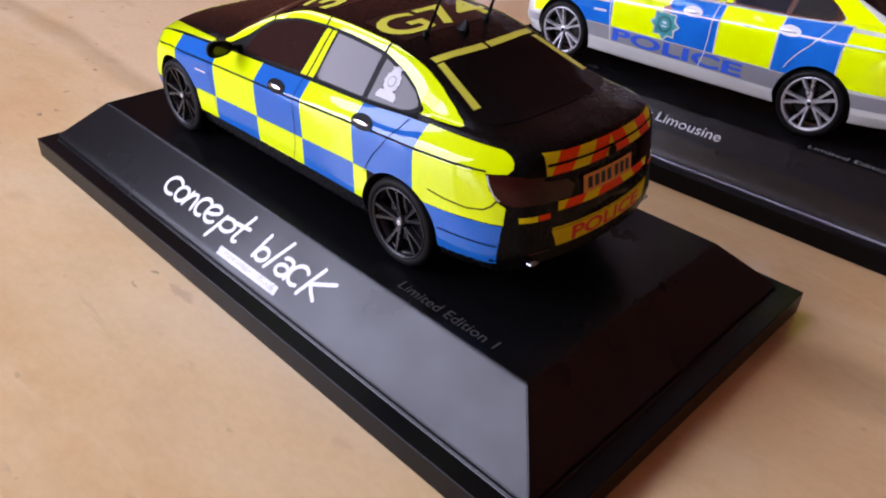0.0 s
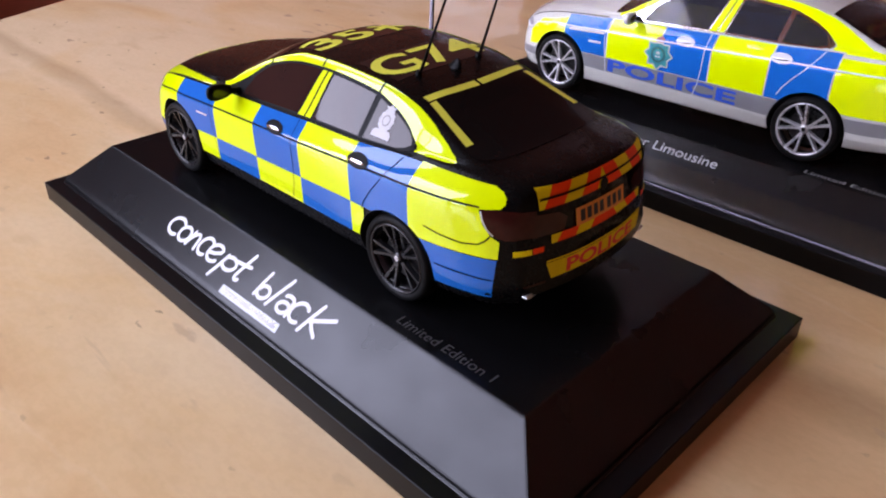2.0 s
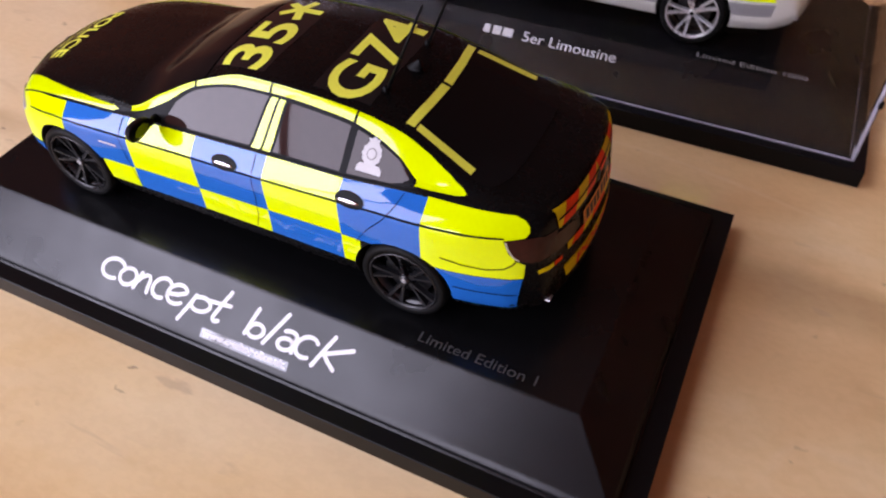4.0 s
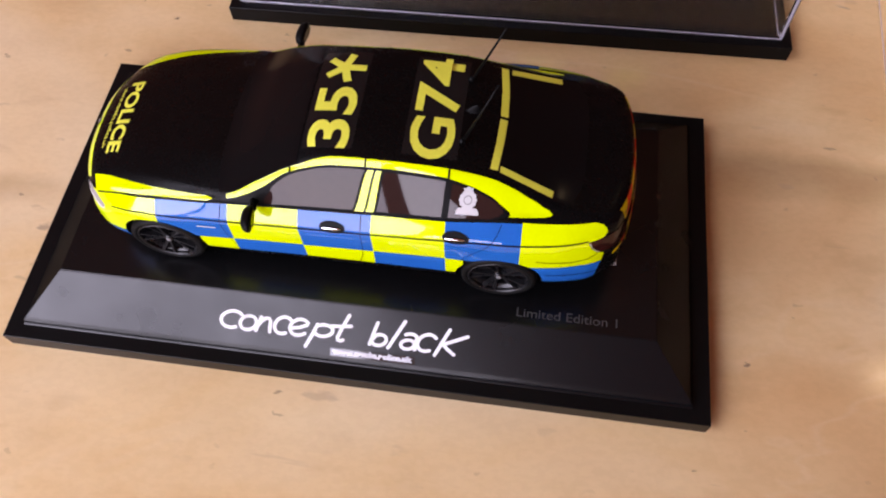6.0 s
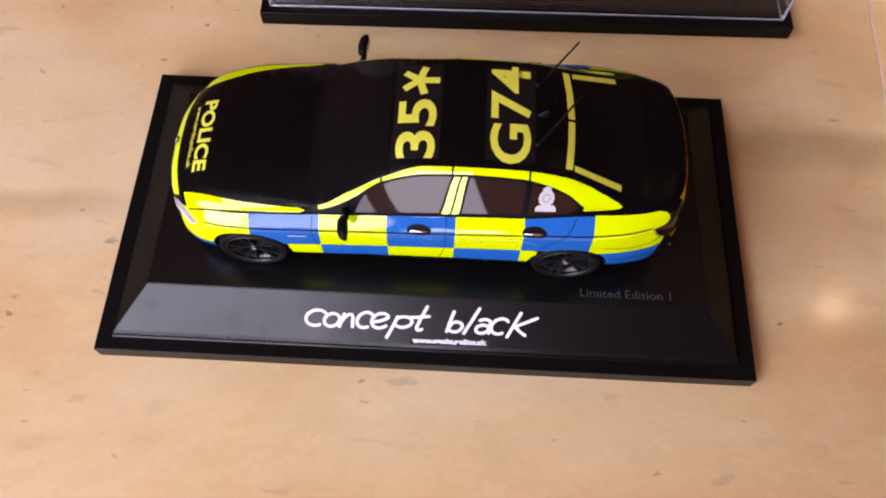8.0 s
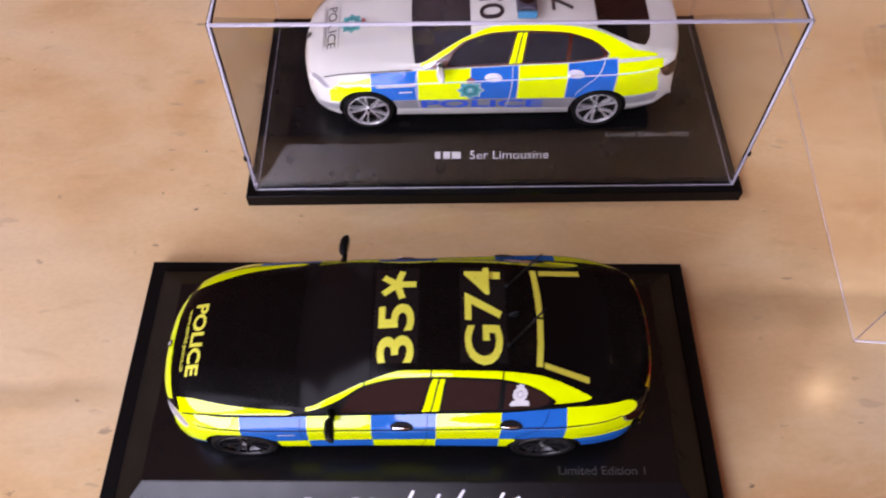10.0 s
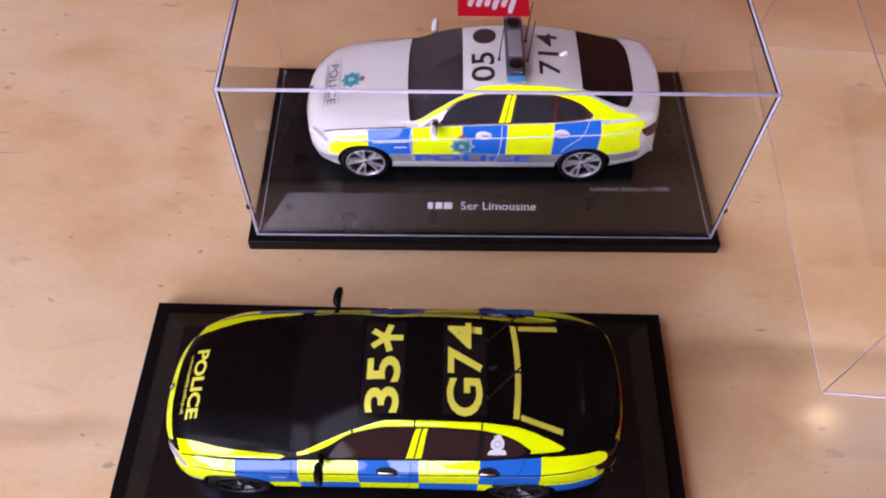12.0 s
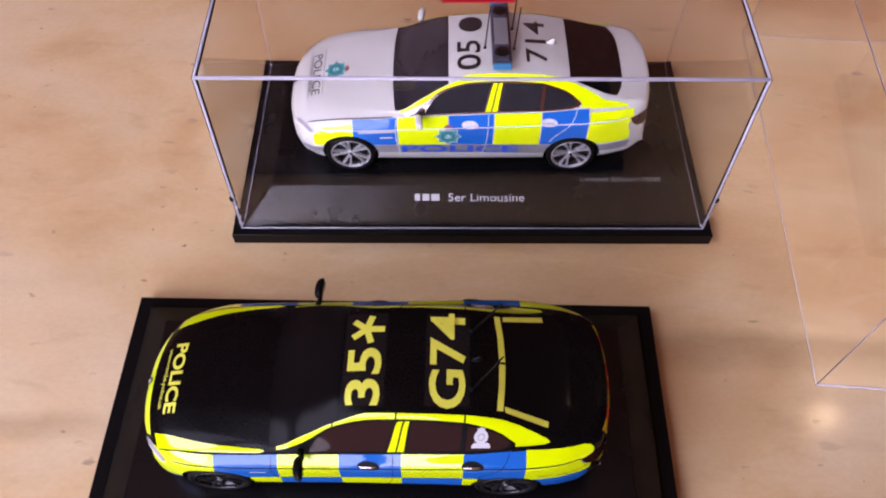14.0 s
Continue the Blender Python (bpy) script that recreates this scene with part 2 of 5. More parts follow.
ACRYLIC = glass_mat("clear_acrylic", (0.965, 0.945, 0.932), 0.02, 1.32)
MATT_BLACK = mat("satin_black_paint", (0.003, 0.0028, 0.0028), 0.27, var=0.1, spec=0.11)
GLASS_DARK = mat("dark_tinted_glass", (0.006, 0.005, 0.005), 0.14, var=0.1, spec=0.07)
GLASS_SIDE = mat("tinted_side_glass", (0.028, 0.013, 0.011), 0.03, var=0.1, scale=60, spec=0.36)
GLASS_GREY = mat("grey_tinted_glass", (0.020, 0.020, 0.023), 0.05, var=0.15, scale=80)
LETTER_BLUE = mat("dark_blue_lettering", (0.009, 0.075, 0.46), 0.4, var=0.08, scale=300)
TRIM_BLACK = mat("black_trim_plastic", (0.004, 0.004, 0.004), 0.35, var=0.2, spec=0.08)
ROOF_FILM = mat("clear_film_on_black", (0.008, 0.008, 0.008), 0.16, var=0.2, spec=0.3)
YELLOW = mat("fluorescent_yellow_film", (0.70, 0.88, 0.003), 0.35, var=0.03, coat=1.0, spec=0.05, coat_ior=1.66)
BLUE = mat("battenburg_blue_film", (0.0005, 0.118, 0.46), 0.35, var=0.05, coat=0.9, spec=0.02, coat_ior=1.62)
YELLOW_DULL = mat("rear_yellow_film", (0.84, 0.70, 0.012), 0.4, var=0.05, spec=0.1)
ORANGE = mat("rear_orange_red_film", (0.96, 0.07, 0.006), 0.4, var=0.06, spec=0.1)
LETTER_YELLOW = mat("pale_yellow_lettering", (0.80, 0.80, 0.09), 0.4, var=0.04)
WHITE_PAINT = mat("white_model_paint", (0.53, 0.53, 0.485), 0.20, var=0.03, coat=0.8)
GREY_FILM = mat("grey_reflective_film", (0.19, 0.19, 0.195), 0.35, var=0.1)
INK_BLACK = mat("black_lettering", (0.012, 0.012, 0.014), 0.45, var=0.1)
INK_WHITE = mat("white_ink", (0.80, 0.79, 0.80), 0.6, var=0.06, scale=900)
INK_STREAK = mat("streaky_white_ink", (0.66, 0.66, 0.68), 0.6, var=0.28, scale=420)
STICKER_FILM = mat("clear_sticker_on_black", (0.012, 0.012, 0.012), 0.10, var=0.2, spec=1.0, coat=1.0)
INK_GREY = mat("grey_print", (0.21, 0.205, 0.20), 0.5, var=0.05)
INK_FAINT = mat("faint_grey_print", (0.05, 0.048, 0.047), 0.45, var=0.05)
INK_SILVER = mat("silver_print", (0.55, 0.54, 0.54), 0.5, var=0.05)
INK_RED = mat("red_lettering", (0.80, 0.035, 0.01), 0.45, var=0.05)
CHROME = mat("bright_chrome", (0.80, 0.80, 0.82), 0.12, metal=1.0, var=0.03)
SILVER = mat("silver_wheel_paint", (0.66, 0.66, 0.67), 0.28, metal=0.7, var=0.05)
WHEEL_BLACK = mat("gloss_black_wheel_paint", (0.010, 0.010, 0.011), 0.28, var=0.15)
RUBBER = mat("tyre_rubber", (0.005, 0.005, 0.005), 0.5, var=0.15, bump=0.15, bscale=6000, spec=0.12)
WELL = mat("wheel_well_shadow_plastic", (0.006, 0.006, 0.006), 0.8, var=0.1)
LAMP_CLEAR = mat("headlamp_lens", (0.50, 0.51, 0.54), 0.10, metal=0.5, var=0.1, scale=800)
LAMP_RED = mat("tail_lamp_lens", (0.035, 0.008, 0.006), 0.10, spec=0.22, var=0.25, scale=900)
HEADLAMP_WHITE = mat("headlamp_silver", (0.78, 0.80, 0.84), 0.2, metal=0.3, var=0.05)
SEAM_DARK = mat("panel_gap_black", (0.006, 0.006, 0.006), 0.6, var=0.1, spec=0.05)
SEAM_PALE = mat("panel_gap_pale", (0.55, 0.57, 0.62), 0.35, var=0.05)
TEAL = mat("crest_teal", (0.03, 0.27, 0.28), 0.4, var=0.2, scale=1500)
CREST_DARK = mat("crest_dark_green", (0.02, 0.12, 0.12), 0.4, var=0.2)
MAROON = mat("crown_maroon", (0.28, 0.06, 0.07), 0.4, var=0.3, scale=2000)
RED_LABEL = mat("red_paper_label", (0.66, 0.006, 0.02), 0.4, var=0.04)
LIGHTBAR = mat("smoked_lightbar_plastic", (0.06, 0.065, 0.09), 0.16, var=0.25, scale=500)
LIGHTBAR_BLUE = mat("blue_lightbar_lens", (0.03, 0.17, 0.30), 0.12, var=0.2)


# ---------------------------------------------------------------- mesh helpers (built in centimetres)
CM = 0.01


def part(name, bm, material, parent=None, label="", smooth=False, category="", kind=""):
    for v in bm.verts:
        v.co *= CM
    for f in bm.faces:
        f.smooth = smooth
    me = bpy.data.meshes.new(name)
    bm.to_mesh(me)
    bm.free()
    me.materials.append(material)
    ob = new(name, me)
    ob.parent = parent
    return tagged(ob, label, category, kind=kind)


def box(x0, x1, y0, y1, z0, z1, bevel=0.0, into=None):
    bm = into or bmesh.new()
    m = Matrix.LocRotScale(((x0 + x1) / 2, (y0 + y1) / 2, (z0 + z1) / 2), None, (x1 - x0, y1 - y0, z1 - z0))
    r = bmesh.ops.create_cube(bm, size=1, matrix=m)
    if bevel:
        edges = list({e for v in r["verts"] for e in v.link_edges})
        bmesh.ops.bevel(bm, geom=edges, offset=bevel, segments=2, affect="EDGES")
    return bm


def rings(levels, cap_bottom=True, cap_top=True, bevel=0.0):
    """A block of rectangular levels (half x, half y, z) stacked upwards."""
    bm = bmesh.new()
    loops = [[bm.verts.new((sx * hx, sy * hy, z)) for sx, sy in ((-1, -1), (1, -1), (1, 1), (-1, 1))] for hx, hy, z in levels]
    for a, b in zip(loops, loops[1:]):
        for i in range(4):
            bm.faces.new((a[i], a[(i + 1) % 4], b[(i + 1) % 4], b[i]))
    if cap_bottom:
        bm.faces.new(loops[0][::-1])
    if cap_top:
        bm.faces.new(loops[-1])
    if bevel:
        bmesh.ops.bevel(bm, geom=list(bm.edges), offset=bevel, segments=2, affect="EDGES")
    return bm


def lathe(profile, axis="y", steps=40, closed=True):
    """Turns (radius, along) pairs round an axis."""
    bm = bmesh.new()
    loops = []
    for k in range(steps):
        a = 2 * math.pi * k / steps
        c, s = math.cos(a), math.sin(a)
        loops.append([bm.verts.new((r * c, h, r * s) if axis == "y" else (r * c, r * s, h)) for r, h in profile])
    for a, b in zip(loops, loops[1:] + loops[:1]):
        for i in range(len(profile) - (0 if closed else 1)):
            j = (i + 1) % len(profile)
            bm.faces.new((a[i], b[i], b[j], a[j]))
    bmesh.ops.recalc_face_normals(bm, faces=bm.faces)
    return bm


def rod(a, b, r0, r1, sides=10):
    a, b = Vector(a), Vector(b)
    bm = bmesh.new()
    bmesh.ops.create_cone(bm, cap_ends=True, segments=sides, radius1=r0, radius2=r1, depth=(b - a).length)
    bmesh.ops.transform(bm, matrix=Matrix.Translation((a + b) / 2) @ (b - a).to_track_quat("Z", "Y").to_matrix().to_4x4(), verts=bm.verts)
    return bm


def flat(polys):
    """A flat sheet in the first two axes out of polygons."""
    bm = bmesh.new()
    for poly in polys:
        bm.faces.new([bm.verts.new((a, b, 0)) for a, b in poly])
    bmesh.ops.remove_doubles(bm, verts=bm.verts, dist=1e-4)
    return bm


def ribbon(points, width):
    """A strip along a line, as polygons."""
    p = [Vector(q) for q in points]
    sides = []
    for i in range(len(p)):
        d = (p[min(i + 1, len(p) - 1)] - p[max(i - 1, 0)]).normalized()
        nrm = Vector((-d.y, d.x)) * width / 2
        sides.append((p[i] + nrm, p[i] - nrm))
    return [[sides[i][1], sides[i + 1][1], sides[i + 1][0], sides[i][0]] for i in range(len(p) - 1)]


def disc_poly(cx, cy, rx, ry=None, n=28, a0=0.0):
    ry = ry or rx
    return [(cx + rx * math.cos(a0 + 2 * math.pi * k / n), cy + ry * math.sin(a0 + 2 * math.pi * k / n)) for k in range(n)]


def star_poly(cx, cy, r0, r1, points, a0=math.pi / 2):
    return [(cx + (r1 if k % 2 else r0) * math.cos(a0 + math.pi * k / points), cy + (r1 if k % 2 else r0) * math.sin(a0 + math.pi * k / points)) for k in range(2 * points)]


def lettering(body, width, height, bold=0.0):
    """Built-in font, fitted into a box of that size round the origin."""
    cu = bpy.data.curves.new("lettering", "FONT")
    cu.body, cu.offset, cu.resolution_u = body, bold, 4
    ob = new("lettering", cu)
    bpy.context.view_layer.update()
    me = bpy.data.meshes.new_from_object(ob.evaluated_get(bpy.context.evaluated_depsgraph_get()))
    bpy.data.objects.remove(ob)
    bm = bmesh.new()
    bm.from_mesh(me)
    bpy.data.meshes.remove(me)
    bmesh.ops.remove_doubles(bm, verts=bm.verts, dist=1e-5)
    lo = Vector([min(v.co[i] for v in bm.verts) for i in range(2)])
    hi = Vector([max(v.co[i] for v in bm.verts) for i in range(2)])
    for v in bm.verts:
        v.co = Vector(((v.co.x - (lo.x + hi.x) / 2) * width / (hi.x - lo.x), (v.co.y - (lo.y + hi.y) / 2) * height / (hi.y - lo.y), 0))
    return bm


def turned(bm, a, b, degrees=0.0, shear=0.0):
    """Moves a flat sheet to (a, b), turned."""
    c, s = math.cos(radians(degrees)), math.sin(radians(degrees))
    for v in bm.verts:
        u, w = v.co.x + shear * v.co.y, v.co.y
        v.co = Vector((a + c * u - s * w, b + s * u + c * w, 0))
    return bm


def diced(bm, step):
    for axis in (0, 1):
        vals = [v.co[axis] for v in bm.verts]
        k = math.floor(min(vals) / step) + 1
        while k * step < max(vals) - 1e-6:
            co, no = [0, 0, 0], [0, 0, 0]
            co[axis], no[axis] = k * step, 1
            bmesh.ops.bisect_plane(bm, geom=bm.verts[:] + bm.edges[:] + bm.faces[:], plane_co=co, plane_no=no, dist=1e-6)
            k += 1
    return bm


# ---------------------------------------------------------------- the saloon's shape
def smooth_curve(pairs):
    """A monotone cubic through (s, value) pairs."""
    xs, ys = np.array(pairs, float).T
    d = np.diff(ys) / np.diff(xs)
    m = np.r_[d[0], [0 if a * b <= 0 else 2 * a * b / (a + b) for a, b in zip(d, d[1:])], d[-1]]

    def value(x):
        x = min(max(x, xs[0]), xs[-1])
        i = min(int(np.searchsorted(xs, x, "right")) - 1, len(xs) - 2)
        h = xs[i + 1] - xs[i]
        t = (x - xs[i]) / h
        return float(ys[i] * (1 + 2 * t) * (1 - t) ** 2 + m[i] * h * t * (1 - t) ** 2 + ys[i + 1] * t * t * (3 - 2 * t) + m[i + 1] * h * t * t * (t - 1))

    return value


# lines along the car, from the sill (1) over the widest line (3), crease (4), belt (5), window top (6) and roof rail (7) to the middle (9)
LINE_Y = {}
LINE_Y[1] = smooth_curve([(-5.42, 1.3), (-5.25, 1.62), (-4.4, 1.95), (-3.4, 2.0), (0, 2.02), (3.4, 2.02), (5.4, 1.82), (6.02, 1.5)])
LINE_Y[2] = smooth_curve([(-5.42, 1.40), (-5.25, 1.78), (-4.9, 1.97), (-4.4, 2.05), (-3.4, 2.12), (0, 2.1), (3.4, 2.13), (4.4, 2.08), (5.4, 1.94), (6.02, 1.62)])
LINE_Y[3] = smooth_curve([(-5.42, 1.42), (-5.25, 1.80), (-4.9, 1.98), (-4.4, 2.06), (-3.4, 2.15), (-1.5, 2.13), (2, 2.14), (3.4, 2.17), (4.4, 2.1), (5.4, 1.94), (6.02, 1.66)])
LINE_Y[4] = smooth_curve([(-5.42, 1.38), (-5.25, 1.74), (-4.9, 1.92), (-4.4, 2.02), (-3.4, 2.13), (0, 2.15), (3.4, 2.16), (4.4, 2.07), (5.4, 1.86), (6.02, 1.60)])
LINE_Y[5] = smooth_curve([(-5.42, 1.25), (-5.25, 1.52), (-4.9, 1.69), (-4.4, 1.78), (-3.4, 1.87), (-2.3, 1.90), (-1.9, 1.89), (0, 1.89), (2.2, 1.885), (3.5, 1.81), (4.2, 1.76), (4.9, 1.70), (5.5, 1.6), (6.02, 1.5)])
LINE_Y[6] = smooth_curve([(-5.42, 1.1), (-5.25, 1.34), (-4.9, 1.47), (-4.4, 1.56), (-3.4, 1.70), (-2.3, 1.78), (-1.9, 1.79), (-1.2, 1.66), (-0.5, 1.50), (0.3, 1.42), (1.2, 1.42), (2.2, 1.44), (2.8, 1.49), (3.2, 1.57), (3.5, 1.66), (4.2, 1.63), (4.9, 1.57), (5.5, 1.49), (6.02, 1.40)])
LINE_Y[7] = smooth_curve([(-5.42, 0.9), (-5.25, 1.1), (-4.4, 1.3), (-3.4, 1.45), (-2.3, 1.68), (-1.9, 1.745), (-1.2, 1.61), (-0.5, 1.425), (0.3, 1.28), (1.2, 1.29), (2.4, 1.29), (3.1, 1.30), (3.8, 1.36), (4.4, 1.43), (4.9, 1.43), (5.5, 1.38), (6.02, 1.25)])
LINE_Z = {}
LINE_Z[1] = smooth_curve([(-5.42, 0.85), (-5.3, 0.62), (-5.0, 0.50), (-4.0, 0.50), (0, 0.53), (4.4, 0.60), (5.4, 0.66), (5.9, 0.76), (6.02, 0.9)])
LINE_Z[2] = smooth_curve([(-5.42, 0.9), (-5.25, 0.75), (-4.4, 0.8), (0, 0.82), (5.4, 0.85), (6.02, 1.0)])
LINE_Z[3] = smooth_curve([(-5.42, 1.0), (-5.25, 1.0), (-4.4, 1.15), (-3.4, 1.35), (0, 1.42), (3.4, 1.5), (5.5, 1.5), (6.02, 1.1)])
LINE_Z[4] = smooth_curve([(-5.42, 1.1), (-5.25, 1.28), (-4.9, 1.47), (-4.4, 1.67), (-3.4, 1.84), (-1, 1.99), (1, 2.09), (2.4, 2.18), (3.4, 2.24), (4.9, 2.27), (5.5, 2.22), (5.8, 1.98), (6.02, 1.15)])
LINE_Z[5] = smooth_curve([(-5.42, 1.20), (-5.25, 1.55), (-4.9, 1.79), (-4.4, 1.96), (-3.4, 2.13), (-2.3, 2.23), (-1.9, 2.26), (0, 2.37), (1, 2.43), (2.4, 2.49), (3.5, 2.565), (4.2, 2.58), (4.9, 2.57), (5.5, 2.52), (5.75, 2.42), (5.9, 1.9), (6.02, 1.2)])
LINE_Z[6] = smooth_curve([(-5.42, 1.24), (-5.25, 1.65), (-4.9, 1.88), (-4.4, 2.04), (-3.4, 2.20), (-2.3, 2.30), (-1.9, 2.34), (-1.2, 2.70), (-0.5, 3.01), (0.3, 3.16), (1.2, 3.21), (2.2, 3.17), (2.8, 3.02), (3.2, 2.86), (3.5, 2.70), (3.8, 2.65), (4.2, 2.645), (4.9, 2.63), (5.5, 2.58), (5.75, 2.49), (5.9, 2.0), (6.02, 1.22)])
LINE_Z[7] = smooth_curve([(-5.42, 1.26), (-5.38, 1.48), (-5.25, 1.72), (-4.9, 1.94), (-4.4, 2.10), (-3.4, 2.27), (-2.3, 2.36), (-1.9, 2.385), (-1.2, 2.755), (-0.5, 3.10), (0.3, 3.32), (1.2, 3.36), (2.2, 3.325), (3.1, 3.17), (3.8, 2.94), (4.4, 2.74), (4.9, 2.66), (5.5, 2.61), (5.75, 2.53), (5.85, 2.3), (5.95, 1.8), (6.02, 1.25)])
LINE_Z[9] = smooth_curve([(-5.42, 1.30), (-5.38, 1.54), (-5.25, 1.80), (-4.9, 2.02), (-4.4, 2.18), (-3.4, 2.36), (-2.3, 2.53), (-2.0, 2.58), (-1.2, 3.00), (-0.4, 3.32), (0.3, 3.40), (1.2, 3.42), (2.2, 3.38), (3.1, 3.25), (3.8, 3.0), (4.5, 2.79), (4.85, 2.71), (5.3, 2.68), (5.72, 2.63), (5.82, 2.5), (5.92, 2.0), (6.0, 1.6), (6.02, 1.3)])
BOW = smooth_curve([(-5.42, 0.50), (-4.4, 0.16), (-3.4, 0.0), (4.2, 0.0), (5.2, -0.26), (6.02, -0.45)])


@functools.lru_cache(maxsize=None)
def section(s):
    """Half of the cross-section at s, as (y, z), lines 0 to 9."""
    z = {k: LINE_Z[k](s) for k in LINE_Z}
    pts = [(0.0, z[1])] + [(LINE_Y[k](s), z[k]) for k in range(1, 8)]
    pts.append((LINE_Y[7](s) * 0.58, z[9] * 0.72 + z[7] * 0.28 + 0.012))
    pts.append((0.0, z[9]))
    return np.array(pts)


def skin(s, v):
    """The near side's surface at s along the car and line v; past 9 it goes on down the far side."""
    far = v > 9
    v = 18 - v if far else v
    p = section(round(s, 5))
    i = min(int(v), 8)
    t = v - i
    a, b = p[i], p[i + 1]
    before = p[i - 1] if i > 0 else a
    after = p[i + 2] if i < 8 else np.array([-p[8][0], p[8][1]])
    if i <= 1:
        y, z = a + (b - a) * t
    else:
        k = 0.55
        ma, mb = (b - before) * 0.5 * k, (after - a) * 0.5 * k
        y, z = a * (1 + 2 * t) * (1 - t) ** 2 + ma * t * (1 - t) ** 2 + b * t * t * (3 - 2 * t) + mb * t * t * (t - 1)
    x = s + BOW(s) * (abs(y) / 2) ** 2.2
    if x > 4.8:
        x = 4.8 + (x - 4.8) * TAIL
    return Vector((x, y if far else -y, z))


TAIL = 0.93  # the tail is a little shorter than its lines
WHEELS_X, WHEEL_R, ARCH_R = (-3.45, 3.43), 0.80, 0.87


def shell_mesh():
    bm = bmesh.new()
    ss = sorted({round(float(x), 4) for x in np.r_[np.linspace(-5.42, -5.2, 12), np.linspace(-5.2, 5.4, 150), np.linspace(5.4, 6.02, 30)]})
    vs = [0.0] + [float(x) for x in np.r_[np.linspace(1, 9, 49), np.linspace(9, 17, 49)[1:]]]
    rows = [[bm.verts.new(skin(s, v)) for v in vs] for s in ss]
    for a, b in zip(rows, rows[1:]):
        for i in range(len(vs)):
            j = (i + 1) % len(vs)
            bm.faces.new((a[i], a[j], b[j], b[i]))
    for end in (ss[0], ss[-1]):
        grid = []
        for v in vs[1:50]:
            p = skin(end, v)
            line = []
            for c in np.linspace(-1, 1, 25):
                y = p.y * c
                x = end + BOW(end) * (abs(y) / 2) ** 2.2
                line.append(bm.verts.new((4.8 + (x - 4.8) * TAIL if x > 4.8 else x, y, p.z)))
            grid.append(line)
        for a, b in zip(grid, grid[1:]):
            for i in range(24):
                bm.faces.new((a[i], a[i + 1], b[i + 1], b[i]))
    bmesh.ops.remove_doubles(bm, verts=bm.verts, dist=1e-4)
    bmesh.ops.recalc_face_normals(bm, faces=bm.faces)
    return bm


shell = shell_mesh()
SHELL_TREE = BVHTree.FromBMesh(shell)


def arches_cut(bm):
    """The body with four wheel wells cut out of it."""
    me, cut = bpy.data.meshes.new("shell"), bpy.data.meshes.new("cut")
    bm.to_mesh(me)
    tool = bmesh.new()
    for x in WHEELS_X:
        for side in (-1, 1):
            m = Matrix.Translation((x, side * 2.0, WHEEL_R)) @ Euler((math.pi / 2, 0, 0)).to_matrix().to_4x4()
            bmesh.ops.create_cone(tool, cap_ends=True, segments=64, radius1=ARCH_R, radius2=ARCH_R, depth=1.7, matrix=m)
    tool.to_mesh(cut)
    tool.free()
    me.materials.append(WELL), me.materials.append(WELL), cut.materials.append(WELL)
    a, b = new("shell", me), new("cut", cut)
    md = a.modifiers.new("wells", "BOOLEAN")
    md.operation, md.object, md.solver = "DIFFERENCE", b, "EXACT"
    bpy.context.view_layer.update()
    done = bpy.data.meshes.new_from_object(a.evaluated_get(bpy.context.evaluated_depsgraph_get()))
    bpy.data.objects.remove(a)
    bpy.data.objects.remove(b)
    out = bmesh.new()
    out.from_mesh(done)
    return out


def is_well(f):
    c = f.calc_center_median()
    return any(math.hypot(c.x - x, c.z - WHEEL_R) < ARCH_R + 0.003 for x in WHEELS_X) and abs(c.y) > 1.1 and c.z < 1.75


SHELL_CUT = arches_cut(shell)


def lay(bm, mode, lift, step=0.12, arches=False, mirror=False):
    """Lays a flat sheet on the shell: side (x, z), top (x, y), rear and front (y, z), skin (s, line)."""
    diced(bm, step)
    if arches:
        for x in WHEELS_X:
            inside = {v for v in bm.verts if math.hypot(v.co.x - x, v.co.y - WHEEL_R) < ARCH_R - 1e-5}
            bmesh.ops.delete(bm, geom=[f for f in bm.faces if all(v in inside for v in f.verts)], context="FACES")
            for v in bm.verts:
                if v in inside and v.is_valid:
                    d = Vector((v.co.x - x, v.co.y - WHEEL_R))
                    d *= ARCH_R / d.length
                    v.co.x, v.co.y = x + d.x, WHEEL_R + d.y
    away = {"side": (0, -1, 0), "top": (0, 0, 1), "rear": (1, 0, 0), "front": (-1, 0, 0)}.get(mode)
    for v in bm.verts:
        a, b = v.co.x, v.co.y
        if mode == "skin":
            p = skin(a, b)
            e = 0.01
            n = (skin(a + e, b) - skin(a - e, b)).cross(skin(a, b + e) - skin(a, b - e))
            n = n.normalized() if n.length > 1e-9 else Vector((0, 0, 1))
            if n.dot(Vector((0, p.y, p.z - 1.2))) < 0:
                n = -n
        else:
            start = {"side": (a, -6, b), "top": (a, b, 9), "rear": (9, a, b), "front": (-9, a, b)}[mode]
            p, n, _, _ = SHELL_TREE.ray_cast(Vector(start), -Vector(away))
            if p is None:
                p, n, _, _ = SHELL_TREE.find_nearest(Vector(start) - Vector(away) * (4 if mode == "side" else 3.5))
        v.co = p + n * lift
    if mirror:
        for v in bm.verts:
            v.co.y = -v.co.y
    bm.normal_update()
    for f in bm.faces:
        c = f.calc_center_median()
        if f.normal.dot(Vector((0.1 * c.x, c.y, c.z - 1.2))) < 0:
            f.normal_flip()
    return bm


def sticker(car, name, polys, material, mode, lift=0.008, both=False, step=0.12, arches=False, label=""):
    for mirror in (False, True) if both else (False,):
        part(name, lay(flat(polys), mode, lift, step, arches, mirror), material, car, label, smooth=True)


